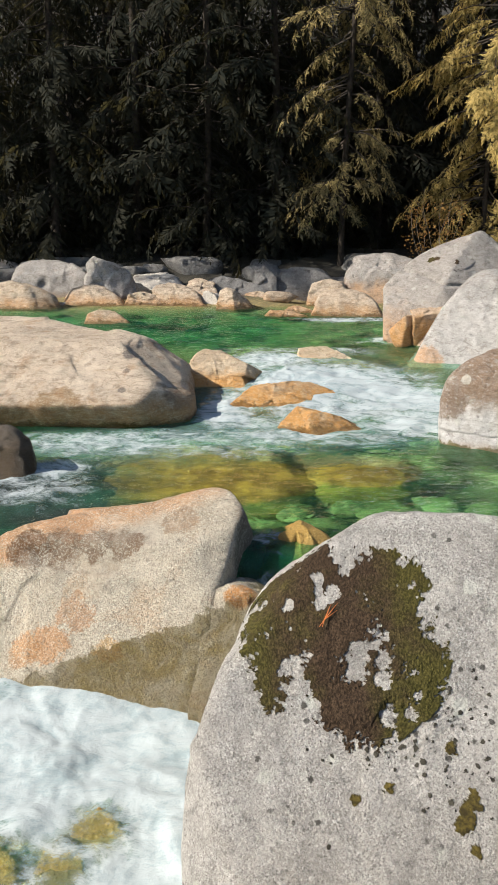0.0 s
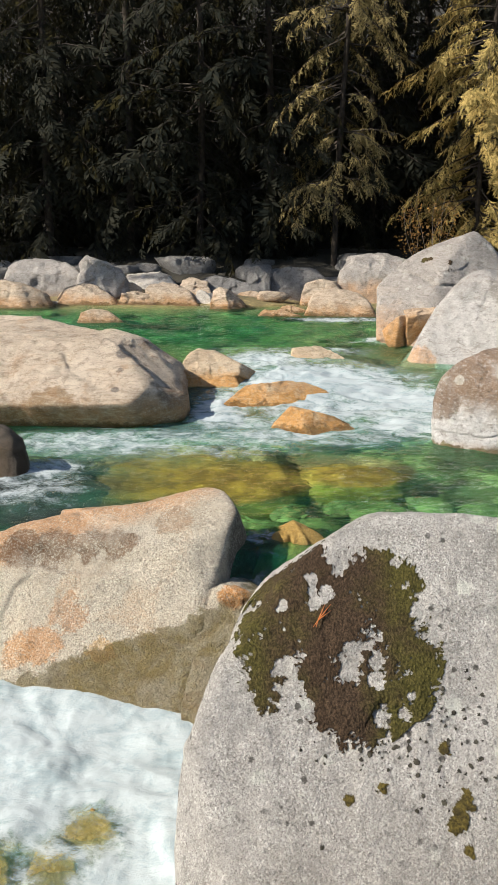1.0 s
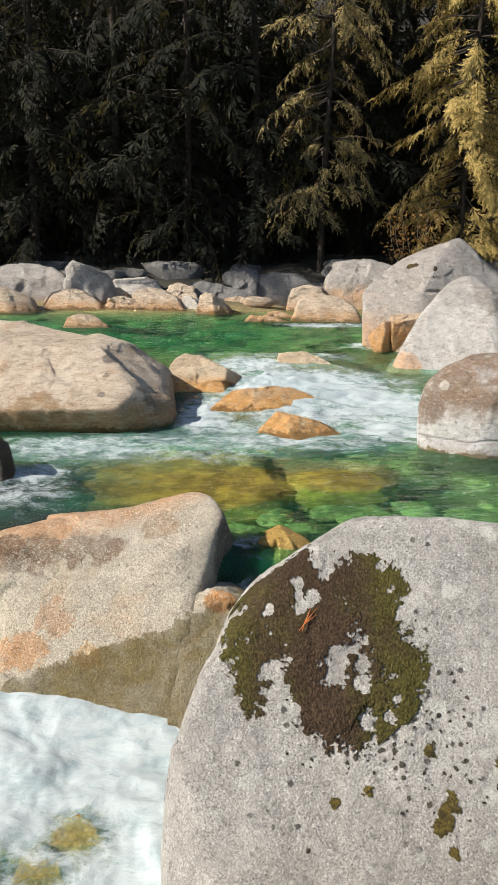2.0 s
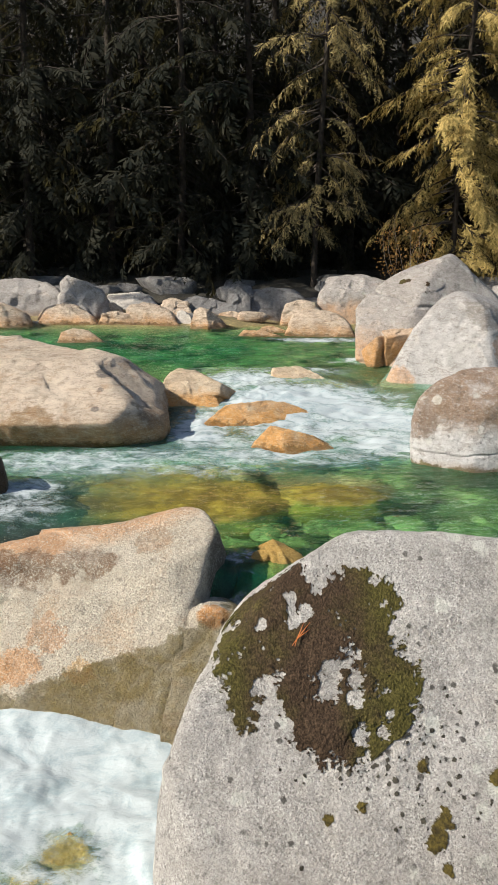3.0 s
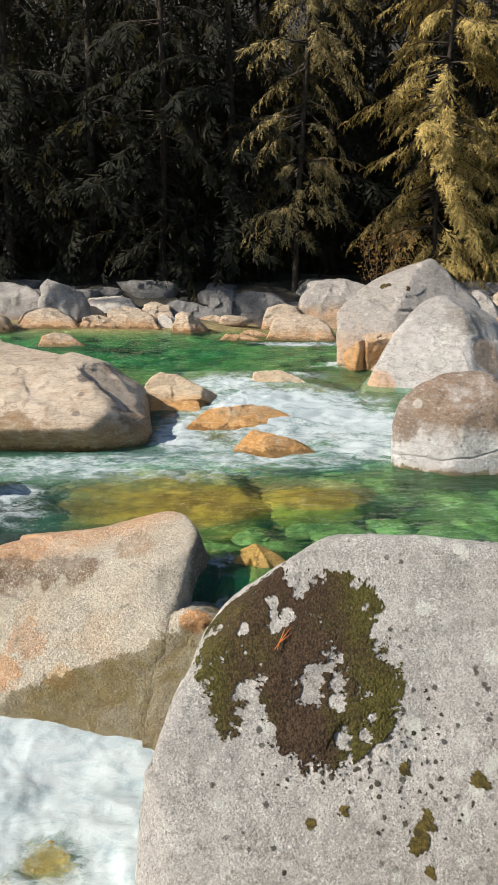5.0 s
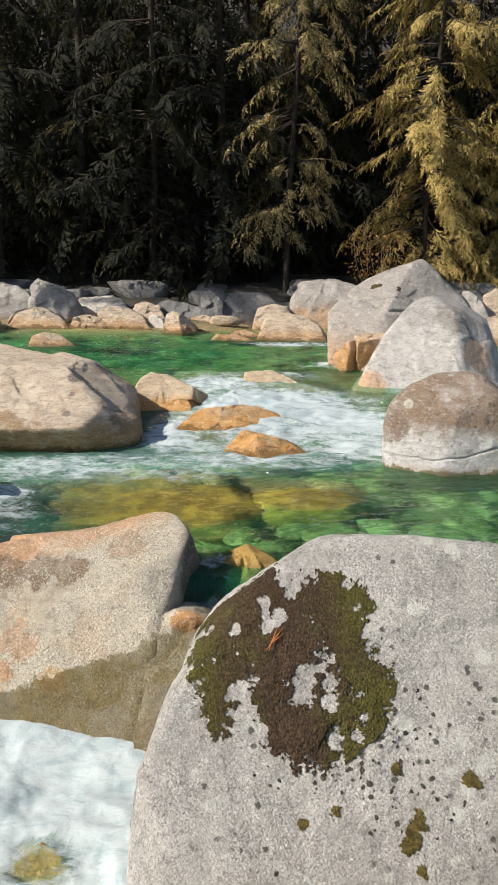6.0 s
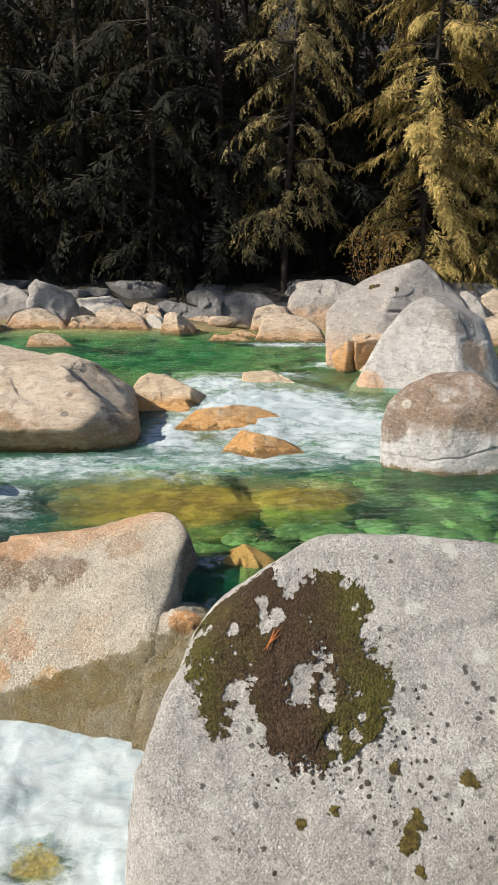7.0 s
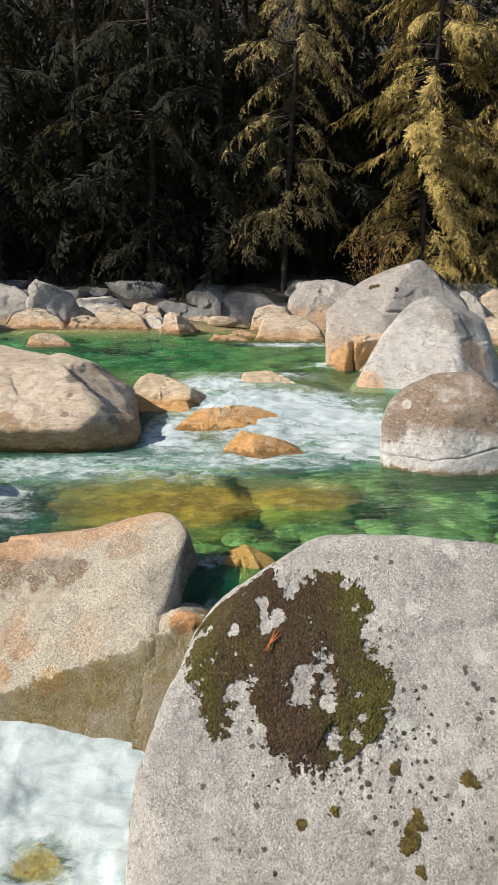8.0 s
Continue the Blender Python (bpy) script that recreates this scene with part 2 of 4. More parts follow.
RUST = granite("rusty_granite", (0.60, 0.45, 0.30), (0.72, 0.58, 0.42), (0.62, 0.31, 0.085), 0.16, 0.15, wet_top=0.06, patches=0.5, level=0.1, speckle=0.3, strata=0.3)
BLOCK = granite("orange_granite", (0.48, 0.345, 0.235), (0.62, 0.47, 0.34), (0.54, 0.285, 0.10), 0.7, 0.25, wet_top=0.36, patches=0.5, level=0.1, speckle=0.3, strata=0.25)
SHORE = granite("shore_granite", (0.46, 0.365, 0.275), (0.60, 0.49, 0.375), (0.46, 0.26, 0.12), 0.14, 0.22, wet_top=0.40, patches=0.4, level=0.35, grain=0.6, speckle=0.45, strata=0.5)
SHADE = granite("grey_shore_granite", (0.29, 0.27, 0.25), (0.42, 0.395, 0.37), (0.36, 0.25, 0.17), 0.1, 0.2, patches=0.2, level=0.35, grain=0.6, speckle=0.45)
# darker copy of the shore granite, with the trees' shade in its colour
SHADE_TONED = granite("shade_toned_granite", (0.13, 0.128, 0.125), (0.22, 0.215, 0.21), (0.16, 0.12, 0.09), 0.1, 0.2, patches=0.2, level=0.35, grain=0.6, speckle=0.45)
WHITE = granite("whitish_granite", (0.46, 0.42, 0.37), (0.58, 0.54, 0.49), (0.46, 0.33, 0.2), 0.0, 0.1, patches=0.2, level=0.35, grain=0.6, speckle=0.45)
DARK = granite("dark_wet_granite", (0.09, 0.075, 0.06), (0.16, 0.13, 0.10), (0.14, 0.09, 0.05), 0.3, 0.2, wet_top=0.3, patches=0.3, speckle=0.5)
GOLD = granite("golden_wet_granite", (0.40, 0.27, 0.08), (0.54, 0.39, 0.14), (0.50, 0.31, 0.08), 3.0, 0.2, patches=0.6, speckle=0.7)
OLIVE = plain("algae_covered_stone", (0.13, 0.085, 0.014), (0.33, 0.225, 0.036), 4.2, 0.7, 0.03)
COBBLE = plain("river_cobble", (0.07, 0.06, 0.022), (0.36, 0.31, 0.14), 5.5, 0.7, 0.02)
SHALLOW = plain("pale_sunken_stone", (0.13, 0.115, 0.04), (0.38, 0.33, 0.14), 6.5, 0.7, 0.03)
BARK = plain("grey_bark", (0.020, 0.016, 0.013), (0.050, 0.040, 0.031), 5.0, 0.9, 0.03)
TWIG = plain("pale_dead_twig", (0.15, 0.12, 0.09), (0.27, 0.225, 0.175), 9.0, 0.85, 0.01)
MOSS = mossy_material("dark_moss", (0.026, 0.018, 0.012), (0.098, 0.064, 0.040), (0.036, 0.034, 0.010), (0.125, 0.108, 0.032))
CRUST = plain("dark_lichen", (0.020, 0.018, 0.014), (0.075, 0.068, 0.052), 40.0, 0.95, 0.01)
TUFT = plain("green_moss", (0.045, 0.034, 0.012), (0.15, 0.115, 0.026), 34.0, 0.95, 0.04, 110)
ORANGE = plain("dry_orange_needle", (0.42, 0.12, 0.035), (0.55, 0.20, 0.06), 30, 0.7, 0.002)
# conifer tones hold the light: FIR shaded, CEDAR sunlit, HEMLOCK half lit
FIR = needles("shaded_conifer_needles", (0.011, 0.014, 0.011), (0.025, 0.025, 0.017), (0.14, 0.12, 0.045))
CEDAR = needles("sunlit_golden_needles", (0.062, 0.066, 0.024), (0.46, 0.34, 0.125), (0.46, 0.34, 0.10))
HEMLOCK = needles("half_lit_olive_needles", (0.052, 0.052, 0.024), (0.34, 0.265, 0.12), (0.28, 0.22, 0.08))
AUTUMN = needles("autumn_leaves", (0.12, 0.075, 0.03), (0.34, 0.19, 0.06), (0.4, 0.22, 0.06))


# ---- shape helpers ----
def lattice(i, j, k, seed):
    h = (i.astype(np.int64) * 374761393 + j.astype(np.int64) * 668265263 + k.astype(np.int64) * 2147483647 + seed * 1274126177) & 0xFFFFFFFF
    h = ((h ^ (h >> 13)) * 1274126177) & 0xFFFFFFFF
    return ((h ^ (h >> 16)) & 0xFFFF) / 65535.0


def smooth_noise(p, seed=0):
    """Value noise of points (n, 3), from -1 to 1."""
    f = np.floor(p)
    u = p - f
    u = u * u * (3 - 2 * u)
    i, j, k = f[:, 0], f[:, 1], f[:, 2]
    total = 0
    for a in (0, 1):
        for b in (0, 1):
            for c in (0, 1):
                w = (u[:, 0] if a else 1 - u[:, 0]) * (u[:, 1] if b else 1 - u[:, 1]) * (u[:, 2] if c else 1 - u[:, 2])
                total = total + w * lattice(i + a, j + b, k + c, seed)
    return total * 2 - 1


SPIN = np.array(Euler((0.7, 1.1, 0.4)).to_matrix())


def fractal(p, octaves=4, seed=0, gain=0.5):
    total, amp = 0, 1.0
    for o in range(octaves):
        total = total + amp * smooth_noise(p + 17.7 * o, seed + o)
        p, amp = p @ SPIN * 2.03, amp * gain
    return total


def ease(v, a, b):
    t = np.clip((v - a) / (b - a), 0, 1)
    return t * t * (3 - 2 * t)


def mesh_of(name, verts, faces, material, smooth=True):
    me = bpy.data.meshes.new(name)
    if isinstance(faces, np.ndarray):
        me.vertices.add(len(verts))
        me.vertices.foreach_set("co", np.asarray(verts, dtype=np.float32).ravel())
        me.loops.add(faces.size)
        me.loops.foreach_set("vertex_index", faces.astype(np.int32).ravel())
        me.polygons.add(len(faces))
        me.polygons.foreach_set("loop_start", np.arange(0, faces.size, faces.shape[1], dtype=np.int32))
        me.update(calc_edges=True)
    else:
        me.from_pydata([tuple(v) for v in verts], [], faces)
    me.materials.append(material)
    if smooth:
        me.shade_smooth()
    me.update()
    return me


def part(name, mesh, parent, label=""):
    ob = new(name, mesh)
    ob.parent = parent
    return tagged(ob, label)


def arrow(az, el):
    a, e = radians(az), radians(el)
    return (math.cos(e) * math.cos(a), math.cos(e) * math.sin(a), math.sin(e))


BALLS = {}


def ball(detail):
    if detail not in BALLS:
        bm = bmesh.new()
        bmesh.ops.create_icosphere(bm, subdivisions=detail, radius=1.0)
        bm.verts.ensure_lookup_table()
        BALLS[detail] = (np.array([v.co[:] for v in bm.verts]), np.array([[v.index for v in f.verts] for f in bm.faces]))
        bm.free()
    return BALLS[detail]


def rock_surface(facets, sharp=30, rough=0.03, seed=0, dents=(), chips=16, chip=0.08, cracks=(), crag=1.0):
    """A weathered boulder as a function: unit directions to points. facets: (azimuth, elevation, distance) of the faces that
    bound it; sharp: how crisp their edges; crag: how broken the faces are; chips: small broken faces, up to chip deep; dents: (centre, radii, depth), pressed
    inwards; cracks: (azimuth, elevation, offset, width, depth) of joints that run through it."""
    n = np.array([arrow(a, e) for a, e, _ in facets])
    h = np.array([d for _, _, d in facets])
    size = float(np.median(h))
    rng = np.random.default_rng(seed + 100)
    probe = ball(4)[0]
    s = np.clip(probe @ n.T / h, 0, None)
    hull = probe / ((s ** 40).sum(1) ** (1 / 40))[:, None]
    extra = rng.normal(size=(chips, 3))
    extra /= np.linalg.norm(extra, axis=1)[:, None]
    reach = (hull @ extra.T).max(0) - size * chip * rng.uniform(0.25, 1.0, chips)
    n, h = np.concatenate([n, extra]), np.concatenate([h, reach])
    cells = hull[rng.choice(len(hull), 44, replace=False)]
    step, tilt = rng.normal(size=44) * 0.016 * size * crag, rng.normal(size=(44, 3)) * 0.075 * crag
    span = 0.028 * size

    def surface(d):
        s = np.clip(d @ n.T / h, 1e-6, None)
        top = s.max(1)
        p = d / (top * ((s / top[:, None]) ** sharp).sum(1) ** (1 / sharp))[:, None]
        q = p / size
        lift = rough * size * (0.7 * fractal(q * 1.3 + seed, 3, seed) + 0.4 * fractal(q * 4.5 + seed, 4, seed + 7))
        grit = fractal(p @ SPIN * 4.5, 6, seed + 3, 0.62)
        lift = lift + 0.45 * rough * grit * min(size * 1.5, 1.0)
        wob = p + 0.06 * size * np.stack([smooth_noise(q * 4 + 9.1, seed + 21), smooth_noise(q * 4 + 3.3, seed + 22), smooth_noise(q * 4, seed + 23)], 1)
        away = np.sqrt(((wob[:, None, :] - cells[None]) ** 2).sum(2))
        share = np.exp(-(away - away.min(1)[:, None]) / span * 3)
        share /= share.sum(1)[:, None]
        lift = lift + (share * (step + np.einsum("nkd,kd->nk", p[:, None, :] - cells[None], tilt))).sum(1)
        seam = np.abs(fractal(q @ SPIN * 2.1 + seed, 3, seed + 31))
        lift = lift - 0.006 * size * crag * np.exp(-(seam / 0.04) ** 2)
        for c, r, depth in dents:
            lift = lift - depth * np.exp(-(((p - np.array(c)) / np.array(r)) ** 2).sum(1) ** 3)
        for az, el, off, width, depth in cracks:
            gap = p @ np.array(arrow(az, el)) - off + 0.05 * fractal(p * 2.5, 4, seed + 11)
            lift = lift - depth * np.exp(-(gap / width) ** 2) * (0.5 + 0.5 * ease(smooth_noise(p * 1.7, seed + 12), -0.5, 0.2))
        return p + d * lift[:, None]

    return surface


def boulder(name, at, facets, material, label, sharp=30, rough=0.03, seed=0, detail=5, dents=(), cracks=(), chip=0.08, crag=1.0, group="", category="boulder"):
    surface = rock_surface(facets, sharp, rough, seed, dents, 16, chip, cracks, crag)
    dirs, faces = ball(detail)
    ob = new(name, mesh_of(name, surface(dirs), faces, material))
    ob.location = at
    tagged(ob, label, category, group)
    return ob, surface


def moss(parent, surface, centre, width, blobs, holes, material, label, thick=0.02, ragged=0.45, cells=240, fine=1.0, full=1.0, lace=0.34):
    """Moss that clings to a boulder: blobs of (place, radius) less the holes, with a ragged edge, raised over the rock."""
    c = Vector(centre).normalized()
    e1 = c.cross(Vector((0.2, 0.1, 1))).normalized()
    e2 = e1.cross(c)
    g = np.linspace(-width, width, cells)
    u, v = [a.ravel() for a in np.meshgrid(g, g)]
    d = np.array(c) + u[:, None] * np.array(e1) + v[:, None] * np.array(e2)
    d /= np.linalg.norm(d, axis=1)[:, None]
    p = surface(d)
    cover = np.full(len(p), -9.0)
    for at, r in blobs:
        cover = np.maximum(cover, full - np.linalg.norm(p - np.array(at), axis=1) / r)
    for at, r in holes:
        cover = np.minimum(cover, np.linalg.norm(p - np.array(at), axis=1) / r - 1)
    cover = cover + ragged * fractal(p * 6.5 * fine, 3, 31, 0.6) + lace * fractal(p * 24, 4, 34, 0.85)
    lift = thick * ease(cover, 0.0, 0.35) * (1 + 0.35 * fractal(p * 22, 3, 32)) + 0.0025 * smooth_noise(p * 140, 33) + 0.003
    q = p + d * lift[:, None]
    k = (np.arange(cells - 1)[:, None] * cells + np.arange(cells - 1)[None]).ravel()
    faces = np.stack([k, k + 1, k + cells + 1, k + cells], 1)
    faces = faces[cover[faces].min(1) > 0.02]
    used, faces = np.unique(faces, return_inverse=True)
    ob = part("moss", mesh_of("moss", q[used], faces.reshape(-1, 4), material), parent, label)
    return tagged(ob, kind="stuff")


# olive slabs that lie just under the surface: place, half sizes
SLABS = [((-0.46, 7.55, -0.49), (1.25, 1.0, 0.36)), ((1.18, 7.66, -0.50), (0.66, 0.55, 0.34))]


# ---- ground: river bed, banks and the wooded slope behind, one sheet ----
def bed_height(x, y):
    p = np.stack([x * 0.45, y * 0.45, 0 * x], 1)
    wob = fractal(p, 4, 5)
    pool = -0.75 + 0.16 * wob + 0.45 * ease(y, 9.2, 10.8) - 0.85 * ease(y, 12.8, 15.0) * (1 - 0.75 * ease(x - 0.15 * (y - 14), -0.3, 1.2))
    z = np.where(y < 5.6, -1.14 + 0.06 * wob, pool)
    z = z - 0.15 * ease(-x, 0.6, 1.6) * ease(-y, -8.6, -7.6) * (y > 5.6)
    shore = ease(y, 17.6, 22.4)
    z = z * (1 - shore) + shore * (0.42 + 0.12 * wob)
    z = z + ease(y, 22.5, 30) * 1.2 + np.clip(y - 30, 0, 60) * 0.58 + ease(y, 90, 300) * 60
    side = ease(np.abs(x - 0.5), 7.5, 13) * (1 - ease(y, 17, 22))
    z = z * (1 - side) + side * (0.6 + 0.25 * wob)
    near = ease(-y, -2.6, -1.2)
    z = z * (1 - near) + near * (0.35 + 0.15 * wob)
    return z


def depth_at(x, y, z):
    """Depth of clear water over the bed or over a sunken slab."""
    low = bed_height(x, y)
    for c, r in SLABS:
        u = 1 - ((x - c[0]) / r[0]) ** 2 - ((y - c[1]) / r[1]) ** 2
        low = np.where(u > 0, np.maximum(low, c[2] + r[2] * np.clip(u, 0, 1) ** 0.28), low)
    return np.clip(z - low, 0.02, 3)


def axis(low, high, fine, far, count):
    """Fine steps from low to high, then growing steps out to far on both sides."""
    mid = np.arange(low, high + fine / 2, fine)
    out = np.geomspace(fine * 2, far, count)
    return np.concatenate([(low - out)[::-1], mid, high + out])


def sheet(xs, ys, height):
    gx, gy = np.meshgrid(xs, ys)
    x, y = gx.ravel(), gy.ravel()
    w = len(xs)
    k = (np.arange(len(ys) - 1)[:, None] * w + np.arange(w - 1)[None]).ravel()
    faces = np.stack([k, k + 1, k + w + 1, k + w], 1)
    return x, y, height(x, y), faces


def ground_material():
    m = Nodes("river_bed_and_bank")
    z = m.height()
    sand = m.blend(m.step(m.noise(3.2, 6, 0.65), 0.35, 0.65), (0.16, 0.12, 0.05), (0.36, 0.28, 0.12))
    pebbles = m.step(m.cells(9.0), 0.15, 0.6)
    sand = m.blend(m.calc("MULTIPLY", pebbles, 0.7), sand, (0.13, 0.11, 0.05))
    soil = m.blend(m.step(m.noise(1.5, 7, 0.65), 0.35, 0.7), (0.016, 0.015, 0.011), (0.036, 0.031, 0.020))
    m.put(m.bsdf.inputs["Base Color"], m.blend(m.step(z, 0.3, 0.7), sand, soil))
    m.bsdf.inputs["Roughness"].default_value = 0.9
    m.put(m.bsdf.inputs["Normal"], m.bump(m.noise(12, 7, 0.7), 0.9, 0.05))
    return m.mat


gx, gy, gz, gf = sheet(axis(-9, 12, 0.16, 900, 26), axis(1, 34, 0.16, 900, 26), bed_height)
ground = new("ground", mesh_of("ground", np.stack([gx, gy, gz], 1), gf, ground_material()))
tagged(ground, "golden river bed rising to dark forest earth", "ground", kind="structure")


# ---- water ----
# places where the stream breaks: x, y, half width, half length, strength
FOAM = [(1.3, 11.4, 1.5, 1.2, 1.0), (2.3, 10.6, 1.0, 0.9, 1.0), (0.4, 12.6, 0.9, 0.7, 0.8), (-0.3, 10.2, 0.45, 1.1, 0.85),
        (0.3, 9.6, 0.9, 0.5, 0.6), (2.2, 9.5, 1.0, 0.7, 0.85), (1.3, 10.2, 1.2, 0.7, 0.85), (-1.6, 8.6, 1.3, 0.42, 0.62), (-2.5, 7.6, 0.9, 0.6, 0.70), (2.4, 18.0, 1.3, 0.5, 0.75),
        (2.9, 14.6, 0.8, 0.45, 0.75), (0.9, 13.4, 1.6, 0.5, 0.5), (5.2, 10.6, 0.8, 1.2, 1.0), (-1.3, 8.7, 1.9, 0.7, 0.56), (0.7, 9.0, 1.9, 0.6, 0.54), (-0.6, 8.4, 1.4, 0.4, 0.45), (-2.2, 7.0, 0.8, 0.5, 0.52), (0.16, 5.85, 0.2, 0.16, 0.5)]


def swirl(x, y, scale, seed):
    """Curling noise: the points are drifted by slower noise before they are looked up."""
    p = np.stack([x, y, 0 * x], 1) * scale
    drift = np.stack([fractal(p * 0.6, 2, seed + 50), fractal(p * 0.6 + 9, 2, seed + 60), 0 * x], 1)
    return fractal(p + 0.9 * drift, 4, seed, 0.58)


def veil_at(x, y):
    """Where the lower water runs thin over the golden stones."""
    v = 0 * x
    for cx, cy, r in ((-0.9, 3.68, 0.30), (-1.08, 3.42, 0.26), (-1.45, 3.4, 0.32)):
        v = np.maximum(v, np.exp(-(((x - cx) / r) ** 2 + ((y - cy) / r) ** 2)))
    return v


def foam_at(x, y):
    f = 0 * x
    for cx, cy, rx, ry, a in FOAM:
        f = np.maximum(f, a * np.exp(-(((x - cx) / rx) ** 2 + ((y - cy) / ry) ** 2) ** 1.5))
    low = ease(fall_line(x) - y, 0.05, 0.4)
    low = low * (1 - 0.8 * veil_at(x, y))
    low = low * (1.17 + 0.16 * swirl(x, y, 1.7, 71) - 0.16 * ease(-x, 0.9, 1.7))
    return np.maximum(f * (1 + 0.22 * swirl(x, y * 1.5, 1.4, 72)), low)


def air_at(x, y):
    """Where fine bubbles cloud the water, downstream of the rapids."""
    a = 0 * x
    for cx, cy, rx, ry, k in ((0.3, 9.1, 2.6, 0.75, 0.9), (-1.9, 8.5, 1.6, 0.7, 0.75), (1.2, 11.2, 1.7, 1.5, 0.8), (2.6, 10.0, 1.2, 1.2, 0.8), (-0.5, 10.4, 0.6, 1.2, 0.8)):
        a = np.maximum(a, k * np.exp(-(((x - cx) / rx) ** 2 + ((y - cy) / ry) ** 2)))
    return np.maximum(a, ease(fall_line(x) - y, 0.05, 0.4) * (0.8 - 0.7 * veil_at(x, y)))


def slate_at(x, y):
    """Where the water near the ledge is coloured grey instead of green."""
    return np.maximum(0.95 * np.exp(-(((x + 2.4) / 1.45) ** 2 + ((y - 7.1) / 1.15) ** 2) ** 1.5), 0.9 * np.exp(-(((x + 1.7) / 1.0) ** 2 + ((y - 6.4) / 0.55) ** 2) ** 1.5))


def fall_line(x):
    """Where the pool spills over into the lower water."""
    return 5.62 + 0.06 * np.sin(x * 3.0)


def water_height(x, y):
    z = 0.35 * ease(y + 0.25 * np.sin(x * 2.1), 9.9, 13.2)
    low = ease(fall_line(x) - y, 0.0, 0.5)
    z = z * (1 - low) + low * (-0.95 + (0.06 + 0.08 * ease(-x, 0.6, 1.7)) * ease(y, 4.1, 5.0))
    f = foam_at(x, y)
    p = np.stack([x, y, 0 * x], 1)
    ripple = 0.010 * fractal(p * (2.4, 5.5, 1), 3, 21) + 0.005 * fractal(p * (7, 14, 1), 2, 22)
    chop = 1 - np.abs(fractal(p * (2.2, 3.6, 1), 4, 23, 0.55))
    upper = f * (1 - low) * (0.06 * chop + 0.016 * fractal(p * (6, 10, 1), 3, 24, 0.6)) + slate_at(x, y) * 0.045 * fractal(p * (3, 7, 1), 3, 26)
    crest = 1 - np.abs(swirl(x, y, 3.2, 73))
    boil = 0.035 * swirl(x, y, 1.4, 74) + 0.014 * crest + 0.005 * swirl(x, y, 8.0, 75) + 0.002 * fractal(p * 30, 3, 76, 0.65)
    return z + ripple * (1 - low) + upper + low * boil


def water_material():
    """Clear green water: light dims and greens with depth, bubbles cloud it, foam where the stream breaks."""
    m = Nodes("clear_green_water")
    depth, foam, air, slate = m.attribute("depth"), m.attribute("foam"), m.attribute("air"), m.attribute("slate")
    flow = m.coords((1.0, 1.9, 1.0), (0, 0, 0.25))
    ripple = m.noise(4.2, 3, 0.55, flow, 0.8)
    fine = m.noise(13.0, 4, 0.6, flow, 0.6)
    swell = m.noise(3.6, 2, 0.5, m.coords((1.0, 1.4, 1.0), (0, 0, 0.5)), 0.8)
    lens = m.bump(fine, 0.3, 0.012, m.bump(swell, 0.7, 0.07))
    wave = m.bump(fine, 0.7, 0.045, m.bump(ripple, 0.9, 0.12))
    m.put(wave.node.inputs["Strength"], m.calc("MULTIPLY_ADD", m.calc("ADD", foam, slate), 0.9, 0.65))
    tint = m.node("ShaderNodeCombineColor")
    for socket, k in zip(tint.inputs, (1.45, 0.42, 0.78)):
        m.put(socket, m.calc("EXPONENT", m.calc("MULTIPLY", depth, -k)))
    clear = m.node("ShaderNodeBsdfRefraction")
    clear.inputs["IOR"].default_value = 1.33
    clear.inputs["Roughness"].default_value = 0.0
    m.put(clear.inputs["Normal"], lens)
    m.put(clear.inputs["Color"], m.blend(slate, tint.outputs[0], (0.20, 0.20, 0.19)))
    murk = m.node("ShaderNodeBsdfDiffuse")
    green = m.blend(m.step(m.noise(1.1, 4, 0.6, flow, 0.5), 0.40, 0.60), (0.003, 0.11, 0.055), (0.018, 0.28, 0.15))
    milky = m.blend(m.step(m.noise(5.0, 5, 0.65, flow, 0.8), 0.35, 0.65), (0.085, 0.150, 0.145), (0.20, 0.29, 0.29))
    m.put(murk.inputs["Color"], m.blend(air, m.blend(slate, green, (0.035, 0.042, 0.042)), milky))
    body = m.node("ShaderNodeMixShader")
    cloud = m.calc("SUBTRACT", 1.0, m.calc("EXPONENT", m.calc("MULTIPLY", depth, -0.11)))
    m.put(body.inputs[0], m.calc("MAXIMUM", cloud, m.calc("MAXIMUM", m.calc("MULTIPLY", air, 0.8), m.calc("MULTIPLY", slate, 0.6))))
    m.put(body.inputs[1], clear.outputs[0]), m.put(body.inputs[2], murk.outputs[0])
    mirror = m.node("ShaderNodeBsdfGlossy")
    mirror.inputs["Roughness"].default_value = 0.06
    m.put(mirror.inputs["Normal"], wave)
    fresnel = m.node("ShaderNodeFresnel")
    fresnel.inputs["IOR"].default_value = 1.33
    m.put(fresnel.inputs["Normal"], wave)
    top = m.node("ShaderNodeMixShader")
    m.put(top.inputs[0], fresnel.outputs[0]), m.put(top.inputs[1], body.outputs[0]), m.put(top.inputs[2], mirror.outputs[0])
    # froth: lacy threads, pulled along the stream and curled
    white = m.node("ShaderNodeBsdfPrincipled")
    drawn = m.coords((1.0, 1.6, 1.0), (0, 0, 0.32))
    curl = m.noise(3.6, 8, 0.66, drawn, 0.55)
    thread = m.calc("SUBTRACT", 1.0, m.calc("MULTIPLY", m.calc("ABSOLUTE", m.calc("SUBTRACT", m.noise(6.0, 6, 0.66, drawn, 0.7), 0.5)), 5.0))
